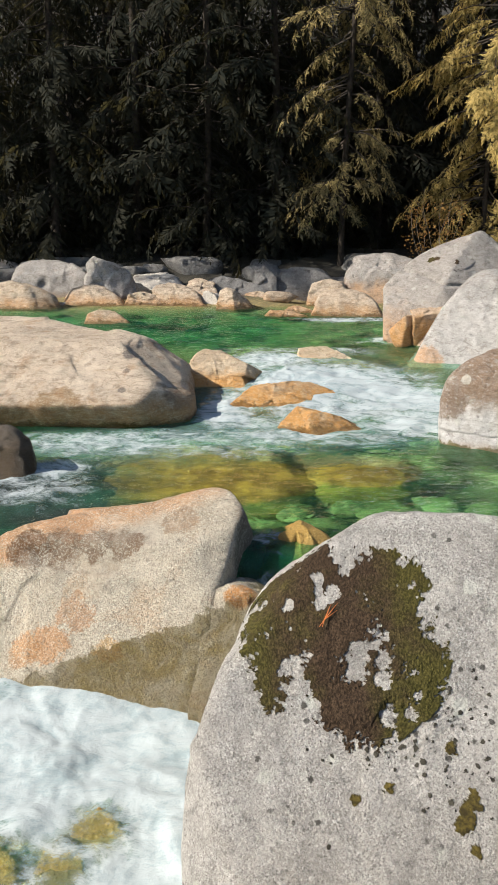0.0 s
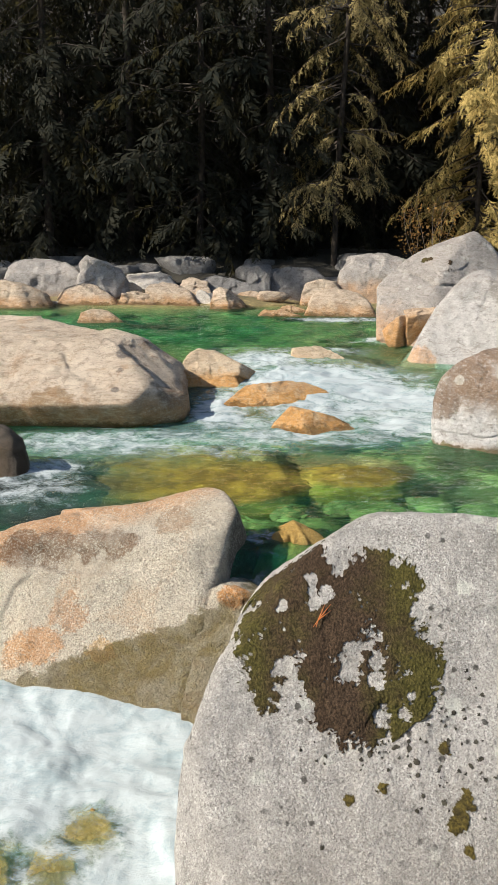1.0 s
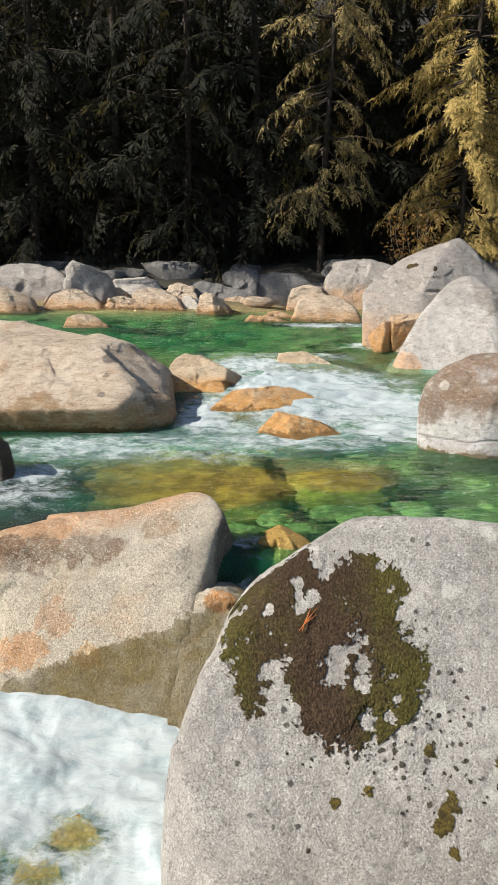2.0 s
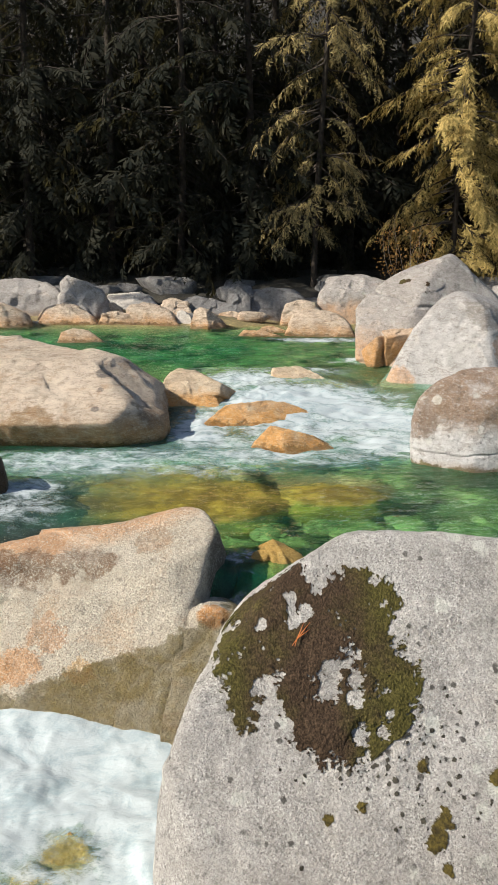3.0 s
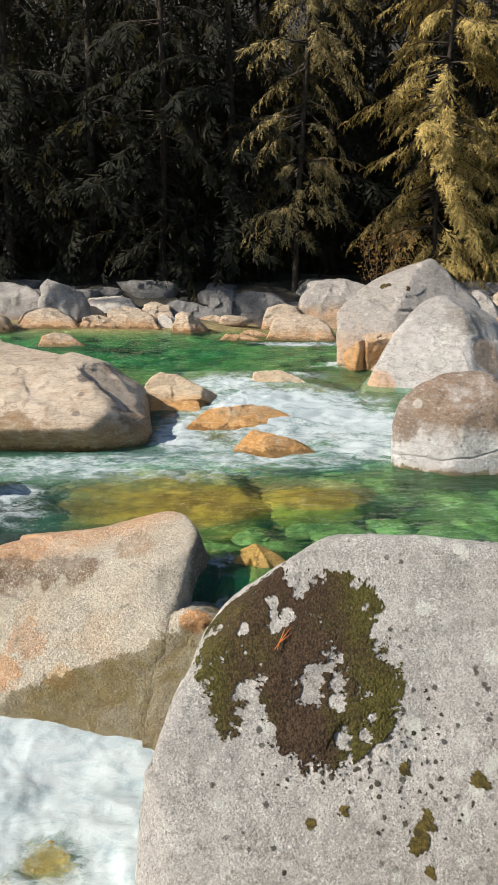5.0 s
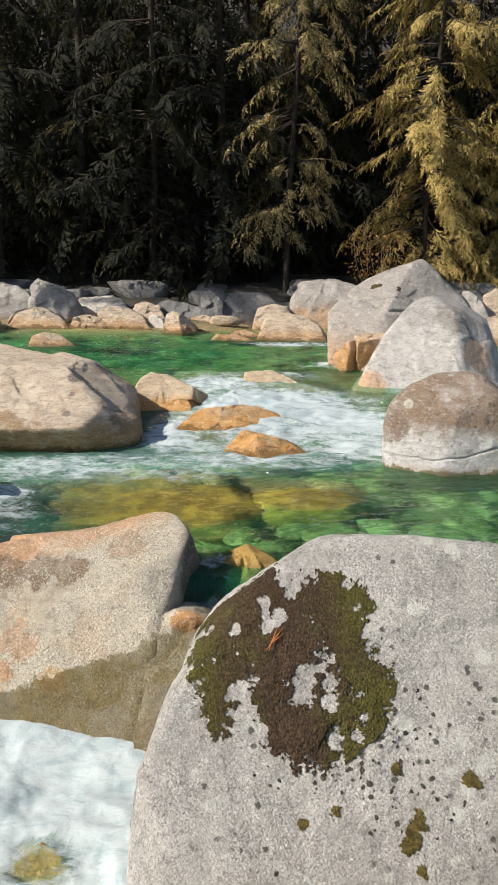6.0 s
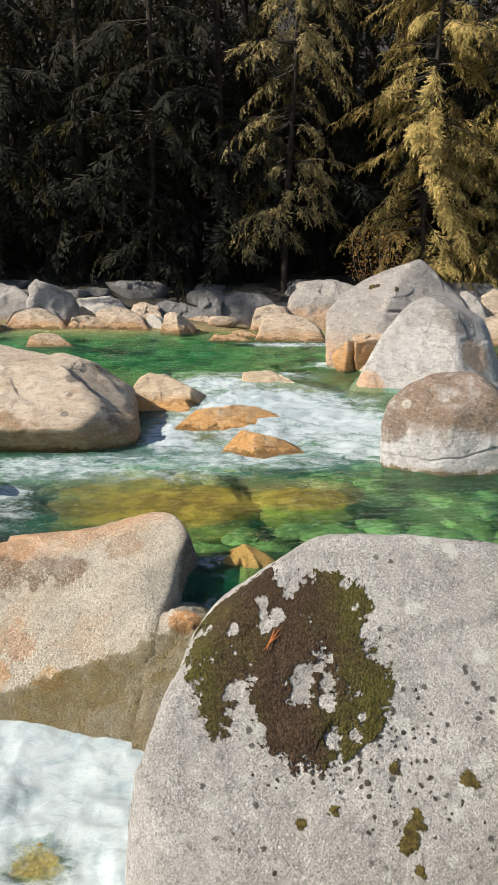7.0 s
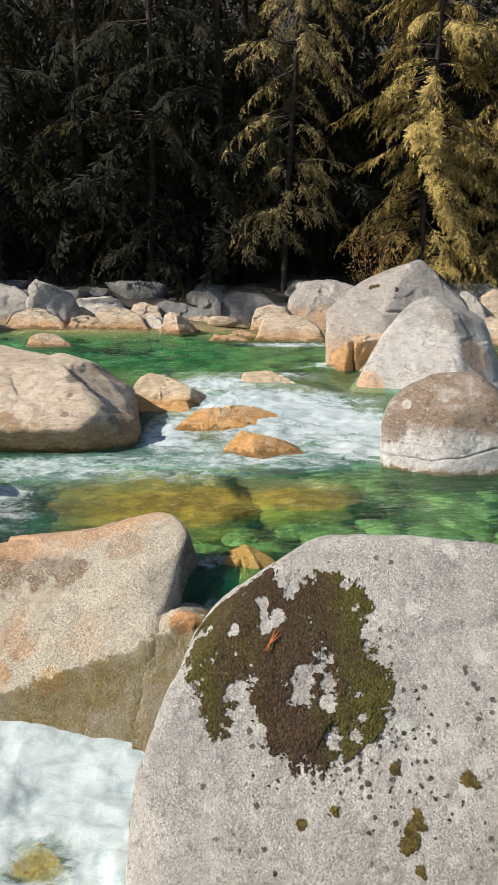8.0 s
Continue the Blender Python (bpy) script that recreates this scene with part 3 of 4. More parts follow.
    lace = m.calc("SUBTRACT", 1.0, m.calc("MULTIPLY", m.calc("ABSOLUTE", m.calc("SUBTRACT", m.noise(17.0, 5, 0.66, drawn, 0.5), 0.5)), 5.0))
    bubbles = m.noise(55, 3, 0.7)
    # the froth's soft blue-grey shadows are painted as its darker tone
    shade = m.calc("ADD", m.calc("MULTIPLY", curl, 0.8), m.calc("ADD", m.calc("MULTIPLY", lace, 0.05), m.calc("MULTIPLY", bubbles, 0.16)))
    m.put(white.inputs["Base Color"], m.blend(m.step(shade, 0.38, 0.58), (0.262, 0.322, 0.342), (0.378, 0.422, 0.438)))
    white.inputs["Roughness"].default_value = 0.6
    white.inputs["Specular IOR Level"].default_value = 0.2
    m.put(white.inputs["Normal"], m.bump(bubbles, 0.3, 0.008, m.bump(curl, 0.35, 0.05)))
    mixed = m.calc("ADD", m.calc("MULTIPLY", m.calc("SUBTRACT", curl, 0.5), 1.6), m.calc("ADD", m.calc("MULTIPLY", m.calc("SUBTRACT", thread, 0.55), 0.30), m.calc("MULTIPLY", m.calc("SUBTRACT", lace, 0.55), 0.22)))
    cover = m.calc("MULTIPLY", m.step(m.calc("ADD", foam, m.calc("MULTIPLY", mixed, 0.85)), 0.30, 0.95), 0.93)
    last = m.node("ShaderNodeMixShader")
    m.put(last.inputs[0], cover), m.put(last.inputs[1], top.outputs[0]), m.put(last.inputs[2], white.outputs[0])
    m.put(m.out.inputs["Surface"], last.outputs[0])
    return m.mat


wx, wy, wz, wf = sheet(np.concatenate([np.arange(-10, -2.5, 0.062), np.arange(-2.5, 0.7, 0.022), np.arange(0.7, 13, 0.062)]), np.concatenate([np.arange(2.0, 5.7, 0.022), np.arange(5.7, 13.5, 0.05), np.arange(13.5, 23.5, 0.09)]), water_height)
water_mesh = mesh_of("water", np.stack([wx, wy, wz], 1), wf, water_material())
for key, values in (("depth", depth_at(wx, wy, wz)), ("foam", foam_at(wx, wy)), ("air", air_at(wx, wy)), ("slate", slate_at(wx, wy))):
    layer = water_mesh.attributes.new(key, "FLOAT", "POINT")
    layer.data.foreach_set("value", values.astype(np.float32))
water = new("water", water_mesh)
water.visible_shadow = False
tagged(water, "clear emerald river water breaking into white rapids", "water", kind="structure")


# ---- boulders: place, then (azimuth, elevation, distance) of each face ----
# the undercut below the rusty ledge, and the hollow at its broken end
DENTS_B = [((0.20, -0.42, 0.56), (0.62, 0.3, 0.10), 0.07), ((0.52, 0.0, 0.86), (0.5, 0.6, 0.3), 0.025), ((-0.62, -0.52, 0.05), (0.34, 0.5, 0.44), 0.08)]
mossy, mossy_surface = boulder("boulder", (0.64, 3.75, -0.06), [(166, 14, 0.83), (-180, 2, 0.98), (168, 21, 0.78), (155, 47, 0.78), (143, 48, 0.84), (99, 72, 1.03), (71, 66, 1.11), (-94, 41, 0.41), (-144, 14, 0.98), (-94, 69, 0.83), (10, 20, 1.72), (91, 8, 0.94), (0, -90, 1.24)],
        GREY, "large grey granite boulder with dark moss and lichen spots", 34, 0.02, 1, 7, chip=0.05, crag=0.35)
ledge, ledge_surface = boulder("boulder", (-1.44, 5.8, -0.53), [(123, 69, 0.7), (109, 60, 0.73), (140, 49, 0.68), (50, 66, 1.32), (18, 23, 1.51), (12, 7, 1.6), (1, 3, 1.61), (-100, 31, 0.61), (-22, 0, 1.36), (-103, 65, 0.72), (-150, 15, 1.4), (80, 29, 0.78), (0, -90, 1.07)],
        TAN, "tan granite boulder with rusty ledge and wet foot", 60, 0.02, 2, 7, chip=0.03, crag=0.25, dents=DENTS_B)
broad, broad_surface = boulder("boulder", (-3.17, 10.67, 0.24), [(-157, 36, 2.27), (118, 85, 1.05), (59, 80, 1.01), (30, 54, 1.54), (19, 50, 1.83), (12, 14, 2.38), (9, -19, 2.39), (-93, -32, 1.11), (-97, 62, 0.7), (-84, 86, 0.73), (-9, -15, 2.54), (-16, 59, 1.38), (-58, -24, 1.98), (74, 13, 1.49), (0, -90, 1.14)],
        SAND, "broad sandy granite boulder lying in green water", 60, 0.034, 3, 7, crag=0.6, cracks=[(2, 0, 1.55, 0.016, 0.022)])
boulder("boulder", (-2.61, 7.63, 0.27), [(-178, 53, 0.36), (124, 76, 0.23), (55, 68, 0.24), (27, 33, 0.26), (18, 4, 0.32), (-90, 30, 0.19), (-40, 30, 0.28), (81, 15, 0.38), (0, -90, 0.77)],
        DARK, "dark wet rounded boulder at the rapids", 16, 0.03, 4, 4)
brown, brown_surface = boulder("boulder", (3.19, 8.94, 0.48), [(164, -3, 0.86), (144, 25, 0.78), (143, 50, 0.67), (137, 68, 0.71), (59, 82, 0.66), (-14, 49, 0.67), (-20, 18, 0.75), (-119, 10, 0.64), (-84, 6, 0.58), (-100, 43, 0.62), (83, 18, 0.65), (0, -90, 1.28)],
        BROWN, "rounded brown boulder with pale washed foot", 14, 0.02, 5, 7, chip=0.04, crag=0.2, cracks=[(-141, 78, -0.165, 0.009, 0.03), (-40, 55, -0.42, 0.006, 0.02)])
pale, pale_surface = boulder("boulder", (4.18, 13.31, 0.74), [(159, 22, 0.86), (163, 41, 0.86), (167, 58, 0.93), (-6, 77, 1.05), (-27, 62, 0.97), (-19, 26, 1.2), (-23, 2, 1.36), (-117, 48, 1.08), (-110, 30, 0.84), (-58, 28, 0.93), (-22, 19, 1.11), (82, 20, 1.15), (0, -90, 1.34)],
        PALE, "pale grey pointed boulder with orange waterline", 34, 0.014, 6, 7, chip=0.08, crag=0.3)
tall, tall_surface = boulder("boulder", (4.1, 15.26, 1.17), [(168, -5, 1.38), (160, 46, 1.08), (176, 67, 0.95), (156, 70, 1.06), (-16, 59, 1.27), (-18, 47, 1.2), (-19, 20, 1.43), (-117, 30, 0.94), (-127, 51, 0.69), (-74, 33, 0.62), (82, 14, 1.59), (0, -90, 1.67)],
        TALL, "tall grey granite boulder with lichen on its top", 40, 0.016, 7, 7, chip=0.1, crag=0.5, cracks=[(-70, 75, 0.35, 0.03, 0.06)])
boulder("boulder", (3.25, 14.39, 0.83), [(169, -22, 0.62), (138, 78, 0.17), (162, 45, 0.23), (19, 81, 0.51), (-13, 20, 0.76), (-125, 2, 0.62), (-72, -6, 0.36), (-90, 70, 0.23), (81, 15, 0.6), (0, -90, 1.23)],
        BLOCK, "orange split block below the tall boulder", 70, 0.03, 8, 6, crag=0.7, cracks=[(-12, 8, -0.25, 0.05, 0.3)])
boulder("boulder", (3.82, 22.85, 1.15), [(173, 4, 0.95), (171, 36, 0.8), (153, 84, 0.54), (-3, 75, 0.63), (-10, 36, 1.06), (-100, 14, 0.77), (-90, 60, 0.48), (81, 15, 0.9), (0, -90, 1.35)],
        TALL, "grey flat-topped boulder on the far bank", 30, 0.04, 9, 5, chip=0.12, crag=0.9)
boulder("boulder", (2.52, 19.5, 0.62), [(173, 22, 0.74), (164, 65, 0.48), (51, 85, 0.33), (-3, 52, 0.45), (-6, 29, 0.6), (-95, 25, 0.53), (-85, 72, 0.24), (81, 15, 0.75), (0, -90, 0.72)],
        SHORE, "low tan boulder at the water edge", 30, 0.04, 10, 5, chip=0.12, crag=0.9)
boulder("boulder", (2.24, 22.06, 0.76), [(174, 13, 0.46), (158, 77, 0.28), (11, 77, 0.28), (-4, 33, 0.46), (-95, 25, 0.38), (81, 15, 0.6), (0, -90, 0.76)],
        SHORE, "small tan boulder on the far bank", 30, 0.04, 11, 5, chip=0.12, crag=0.9)
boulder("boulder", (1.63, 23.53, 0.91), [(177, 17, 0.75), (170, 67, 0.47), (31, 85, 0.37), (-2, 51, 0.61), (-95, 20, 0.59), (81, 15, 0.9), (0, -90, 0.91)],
        SHADE_TONED, "boulder coloured dark for the shade of trees", 30, 0.04, 12, 5, chip=0.12, crag=0.9)
boulder("boulder", (-0.46, 11.8, 0.39), [(-178, 15, 0.46), (168, 59, 0.33), (67, 80, 0.23), (18, 60, 0.21), (-100, 30, 0.23), (-80, 60, 0.12), (-30, 35, 0.35), (81, 15, 0.45), (0, -90, 0.69)],
        RUST, "orange boulder washed by rapids", 40, 0.05, 13, 6, chip=0.12, crag=1.3)
boulder("boulder", (1.43, 12.91, 0.29), [(176, 5, 0.61), (116, 80, 0.23), (12, 63, 0.16), (10, 61, 0.18), (-98, 22, 0.34), (-75, 62, 0.16), (81, 15, 0.4), (0, -90, 0.49)],
        RUST, "flat orange boulder between rapids", 40, 0.05, 14, 6, chip=0.12, crag=1.3)
boulder("boulder", (0.32, 10.8, 0.16), [(166, 49, 0.25), (119, 77, 0.13), (-95, 45, 0.17), (-60, 60, 0.17), (81, 15, 0.28), (0, -90, 0.36)],
        RUST, "low orange boulder half covered by water", 40, 0.05, 15, 6, chip=0.12, crag=1.3)
boulder("boulder", (0.87, 9.47, 0.08), [(166, 39, 0.32), (154, 58, 0.28), (29, 68, 0.19), (19, 61, 0.18), (40, 71, 0.12), (-115, 40, 0.25), (-70, 45, 0.2), (81, 15, 0.3), (0, -90, 0.38)],
        RUST, "peaked orange boulder half covered by water", 40, 0.05, 16, 6, chip=0.12, crag=1.3)
boulder("boulder", (-6.45, 21.35, 0.64), [(-164, 43, 0.94), (163, 83, 0.4), (33, 77, 0.35), (24, 64, 0.43), (17, 29, 0.84), (-100, 30, 0.55), (-60, 40, 0.72), (81, 15, 0.9), (0, -90, 0.64)],
        SHORE, "tan stone on the far bank", 30, 0.04, 17, 5, chip=0.12, crag=0.9, group="stones on the far bank")
boulder("boulder", (-5.93, 23.77, 0.88), [(-164, 20, 1.24), (-171, 70, 0.8), (51, 86, 0.56), (18, 64, 0.65), (14, 38, 0.85), (10, -11, 1.29), (-92, 8, 0.79), (-92, 60, 0.56), (81, 15, 0.95), (0, -90, 0.88)],
        SHADE, "long grey rounded boulder on the far bank", 30, 0.04, 18, 5, chip=0.12, crag=0.9, group="stones on the far bank")
boulder("boulder", (-8.71, 26.49, 0.97), [(-163, 45, 0.82), (-178, 82, 0.4), (26, 75, 0.47), (19, 43, 0.76), (-92, 20, 0.51), (81, 15, 0.8), (0, -90, 0.87)],
        SHADE, "grey boulder on the far bank", 60, 0.04, 19, 5, chip=0.14, crag=2.0, group="stones on the far bank")
boulder("boulder", (-4.2, 22.84, 1.22), [(-169, 11, 0.55), (-171, 47, 0.5), (18, 72, 0.28), (16, 67, 0.27), (10, 22, 0.58), (-110, 15, 0.45), (-70, 25, 0.42), (81, 15, 0.55), (0, -90, 1.02)],
        SHADE, "angular grey boulder on the far bank", 60, 0.04, 20, 5, chip=0.14, crag=2.0, group="stones on the far bank")
boulder("boulder", (-4.42, 22.04, 0.55), [(-170, 36, 0.6), (-176, 64, 0.42), (33, 79, 0.33), (16, 50, 0.4), (13, 33, 0.55), (-95, 38, 0.29), (-70, 60, 0.26), (81, 15, 0.55), (0, -90, 0.55)],
        SHORE, "tan stone on the far bank", 60, 0.04, 21, 5, chip=0.14, crag=2.0, group="stones on the far bank")
boulder("stone", (-4.13, 23.55, 0.73), [(-174, 47, 0.24), (90, 86, 0.18), (13, 43, 0.26), (-90, 20, 0.21), (81, 15, 0.35), (0, -90, 0.63)],
        SHORE, "tan stone on the far bank", 60, 0.04, 22, 5, chip=0.14, crag=2.0, group="stones on the far bank", category="stone")
boulder("stone", (-3.26, 22.89, 0.64), [(-174, 29, 0.27), (160, 82, 0.21), (14, 53, 0.19), (9, 14, 0.26), (-90, 20, 0.12), (81, 15, 0.25), (0, -90, 0.54)],
        SHORE, "tan stone on the far bank", 60, 0.04, 23, 5, chip=0.14, crag=2.0, group="stones on the far bank", category="stone")
boulder("stone", (-3.66, 22.47, 0.52), [(-172, 14, 0.18), (166, 79, 0.18), (14, 46, 0.14), (9, 8, 0.18), (-90, 20, 0.09), (81, 15, 0.17), (0, -90, 0.42)],
        SHORE, "tan stone on the far bank", 60, 0.04, 24, 5, chip=0.14, crag=2.0, group="stones on the far bank", category="stone")
boulder("stone", (-3.04, 21.79, 0.49), [(-174, 33, 0.35), (172, 74, 0.21), (29, 77, 0.2), (10, 30, 0.39), (-90, 20, 0.27), (81, 15, 0.4), (0, -90, 0.49)],
        SHORE, "tan stone on the far bank", 60, 0.04, 25, 5, chip=0.14, crag=2.0, group="stones on the far bank", category="stone")
boulder("boulder", (-2.91, 24.73, 0.76), [(-173, 18, 0.78), (146, 85, 0.27), (15, 70, 0.33), (8, 38, 0.54), (-95, 35, 0.39), (-90, 70, 0.21), (81, 15, 0.7), (0, -90, 0.66)],
        WHITE, "pale flat slab on the far bank", 60, 0.04, 26, 5, chip=0.14, crag=2.0, group="stones on the far bank")
boulder("boulder", (-2.02, 21.94, 0.59), [(-176, 28, 0.61), (172, 74, 0.39), (28, 79, 0.29), (10, 50, 0.38), (8, 41, 0.45), (-100, 16, 0.44), (-80, 66, 0.25), (81, 15, 0.55), (0, -90, 0.59)],
        SHORE, "tan stone on the far bank", 60, 0.04, 27, 5, chip=0.14, crag=2.0, group="stones on the far bank")
boulder("boulder", (-1.42, 22.89, 0.72), [(-177, 21, 0.39), (165, 78, 0.27), (18, 75, 0.25), (4, 22, 0.4), (-95, 30, 0.26), (81, 15, 0.45), (0, -90, 0.62)],
        SHORE, "tan stone on the far bank", 60, 0.04, 28, 5, chip=0.14, crag=2.0, group="stones on the far bank")
boulder("stone", (-1.09, 21.75, 0.52), [(-178, 20, 0.23), (160, 78, 0.22), (8, 49, 0.16), (3, 8, 0.21), (-110, 20, 0.13), (81, 15, 0.2), (0, -90, 0.42)],
        WHITE, "small whitish stone at the water edge", 60, 0.04, 29, 5, chip=0.14, crag=2.0, group="stones on the far bank", category="stone")
boulder("boulder", (-0.42, 20.85, 0.58), [(-179, 10, 0.39), (174, 59, 0.36), (19, 75, 0.24), (7, 51, 0.21), (4, 39, 0.27), (-110, 25, 0.32), (-50, 30, 0.28), (81, 15, 0.45), (0, -90, 0.58)],
        SHORE, "tan stone on the far bank", 60, 0.04, 30, 5, chip=0.14, crag=2.0, group="stones on the far bank")
boulder("boulder", (-0.35, 23.18, 0.71), [(-179, 28, 0.83), (173, 69, 0.51), (16, 76, 0.23), (0, 16, 0.92), (-95, 30, 0.37), (81, 15, 0.55), (0, -90, 0.61)],
        SHADE_TONED, "bluish slab coloured dark for the shade", 60, 0.04, 31, 5, chip=0.14, crag=2.0, group="stones on the far bank")
boulder("stone", (0.25, 22.59, 0.48), [(177, 34, 0.39), (139, 83, 0.15), (11, 69, 0.18), (-1, 12, 0.4), (-90, 40, 0.15), (81, 15, 0.3), (0, -90, 0.38)],
        SHORE, "tan stone on the far bank", 60, 0.04, 32, 5, chip=0.14, crag=2.0, group="stones on the far bank", category="stone")
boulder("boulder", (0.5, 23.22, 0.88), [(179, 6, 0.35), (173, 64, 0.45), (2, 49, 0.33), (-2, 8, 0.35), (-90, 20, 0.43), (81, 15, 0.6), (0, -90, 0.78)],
        SHADE_TONED, "boulder coloured dark for the shade of trees", 60, 0.04, 33, 5, chip=0.14, crag=2.0, group="stones on the far bank")
boulder("boulder", (-3.36, 17.68, 0.45), [(-171, 26, 0.37), (172, 73, 0.2), (49, 80, 0.17), (18, 51, 0.27), (-90, 35, 0.22), (81, 15, 0.38), (0, -90, 0.45)],
        SHORE, "tan stone on the far bank", 30, 0.04, 34, 5, chip=0.12, crag=0.9)
boulder("stone", (0.9, 18.98, 0.31), [(172, 48, 0.36), (65, 83, 0.15), (16, 72, 0.19), (-90, 50, 0.17), (81, 15, 0.3), (0, -90, 0.21)],
        SHORE, "tan stone on the far bank", 60, 0.04, 35, 5, chip=0.14, crag=2.0, category="stone")
boulder("stone", (1.3, 19.79, 0.39), [(174, 24, 0.29), (117, 83, 0.11), (15, 72, 0.11), (-90, 40, 0.1), (81, 15, 0.2), (0, -90, 0.29)],
        SHORE, "tan stone on the far bank", 60, 0.04, 36, 5, chip=0.14, crag=2.0, category="stone")
boulder("boulder", (8.26, 22.5, 1.09), [(160, 9, 0.35), (158, 47, 0.37), (-16, 58, 0.24), (-19, 30, 0.29), (-110, 25, 0.34), (81, 15, 0.5), (0, -90, 0.99)],
        SHADE, "grey boulder behind the tall boulder", 60, 0.04, 37, 5, chip=0.14, crag=2.0)
boulder("boulder", (9.53, 23.43, 1.01), [(159, 5, 0.52), (154, 58, 0.46), (-16, 69, 0.37), (-23, 14, 0.56), (-95, 25, 0.49), (81, 15, 0.65), (0, -90, 0.91)],
        SHORE, "tan stone on the far bank", 60, 0.04, 38, 5, chip=0.14, crag=2.0)
boulder("boulder", (7.8, 18.87, 0.69), [(158, 14, 0.48), (140, 77, 0.32), (-9, 73, 0.33), (-95, 45, 0.36), (81, 15, 0.6), (0, -90, 0.69)],
        SHORE, "tan stone on the far bank", 60, 0.04, 39, 5, chip=0.14, crag=2.0)
boulder("stone", (-0.02, 5.2, -0.34), [(170, 10, 0.24), (120, 78, 0.22), (30, 70, 0.21), (7, 15, 0.22), (-100, 35, 0.20), (-60, 20, 0.22), (81, 15, 0.3), (0, -90, 0.66)],
        TAN, "orange wet stone between two boulders", 60, 0.04, 40, 5, chip=0.14, crag=2.0, category="stone")
boulder("stone", (0.42, 5.85, -0.08), [(173, 20, 0.22), (140, 55, 0.19), (30, 58, 0.19), (9, 31, 0.25), (-115, 35, 0.17), (-70, 30, 0.2), (81, 15, 0.28), (0, -90, 0.45)],
        GOLD, "golden stone under shallow water", 60, 0.04, 41, 5, chip=0.14, crag=2.0, category="stone")
boulder("stone", (-0.91, 3.83, -1.13), [(175, 21, 0.18), (123, 48, 0.17), (49, 34, 0.12), (21, 10, 0.14), (-95, 45, 0.11), (81, 15, 0.23), (0, -90, 0.37)],
        GOLD, "golden stone under foaming water", 60, 0.04, 42, 5, chip=0.14, crag=2.0, category="stone")
boulder("stone", (-1.1, 3.61, -1.17), [(178, 20, 0.14), (122, 46, 0.14), (51, 31, 0.11), (21, 6, 0.12), (-95, 45, 0.14), (81, 15, 0.2), (0, -90, 0.33)],
        GOLD, "golden stone under foaming water", 60, 0.04, 43, 5, chip=0.14, crag=2.0, category="stone")
boulder("stone", (-1.47, 3.56, -1.21), [(-180, 24, 0.17), (111, 48, 0.16), (50, 27, 0.13), (24, 4, 0.14), (-95, 45, 0.18), (81, 15, 0.23), (0, -90, 0.29)],
        GOLD, "golden stone under foaming water", 60, 0.04, 44, 5, chip=0.14, crag=2.0, category="stone")

# ---- stones under water ----
for at, size in SLABS:
    dirs, faces = ball(5)
    q = np.sign(dirs) * np.abs(dirs) ** (1, 1, 0.55) * np.array(size) * (1 + 0.07 * fractal(dirs * 2.6, 4, 3))[:, None]
    slab = new("submerged_boulder", mesh_of("submerged_boulder", q, faces, OLIVE))
    slab.location = at
    tagged(slab, "olive algae-covered boulder under clear water", "boulder")

rng = np.random.default_rng(40)
for x, y, r in ((0.15, 6.42, 0.20), (0.46, 6.72, 0.17), (0.70, 6.36, 0.22), (0.98, 6.80, 0.16), (1.36, 6.72, 0.27), (1.86, 6.86, 0.24), (2.28, 6.66, 0.26), (2.75, 6.95, 0.28), (0.02, 6.08, 0.17), (0.34, 6.08, 0.15), (1.62, 6.35, 0.2), (3.1, 6.5, 0.25)):
    dirs, faces = ball(4)
    q = dirs * np.array([r * rng.uniform(1.0, 1.5), r, r * 0.62]) * (1 + 0.16 * fractal(dirs * 1.7, 4, int(x * 100) + 500))[:, None]
    stone = new("sunken_stone", mesh_of("sunken_stone", q, faces, SHALLOW))
    stone.matrix_world = pose(x, y, -0.16 - r * 0.62 - rng.uniform(0.0, 0.12), 0, 0, rng.uniform(0, 180))
    tagged(stone, "pale olive stone on the bed under clear water", "stone", "stones under the pool")

# unseen dark stones, added to darken this side of the pool
for x, y, r in ((-1.55, 7.15, 0.42), (-2.25, 6.75, 0.5), (-1.35, 6.45, 0.36), (-0.75, 6.35, 0.34), (-2.0, 7.7, 0.4), (-2.9, 7.3, 0.45)):
    dirs, faces = ball(4)
    q = dirs * np.array([r * 1.3, r, r * 0.6]) * (1 + 0.16 * fractal(dirs * 1.7, 4, int(-x * 100) + 700))[:, None]
    stone = new("sunken_stone", mesh_of("sunken_stone", q, faces, DARK))
    stone.matrix_world = pose(x, y, -0.22 - r * 0.6, 0, 0, rng.uniform(0, 180))
    tagged(stone, "added dark stone that darkens the pool", "stone", "stones under the pool")

rng = np.random.default_rng(4)
verts, faces = [], []
dirs, tri = ball(2)
for i in range(420):
    x, y = rng.uniform(-3.5, 5.0), rng.uniform(5.6, 9.6)
    if i > 280:
        x, y = rng.uniform(-6, 6), rng.uniform(14, 20)
    r = rng.uniform(0.09, 0.26) * (1.4 if i > 280 else 1)
    z = bed_height(np.array([x]), np.array([y]))[0]
    q = dirs * np.array([r * rng.uniform(0.9, 1.5), r, r * rng.uniform(0.5, 0.8)]) * (1 + 0.16 * smooth_noise(dirs * 1.8, i))[:, None]
    base = sum(len(v) for v in verts)
    verts.append(q + np.array([x, y, z + r * 0.25]))
    faces += [tuple(base + k for k in f) for f in tri]
cobbles = new("river_cobbles", mesh_of("river_cobbles", np.concatenate(verts), faces, COBBLE))
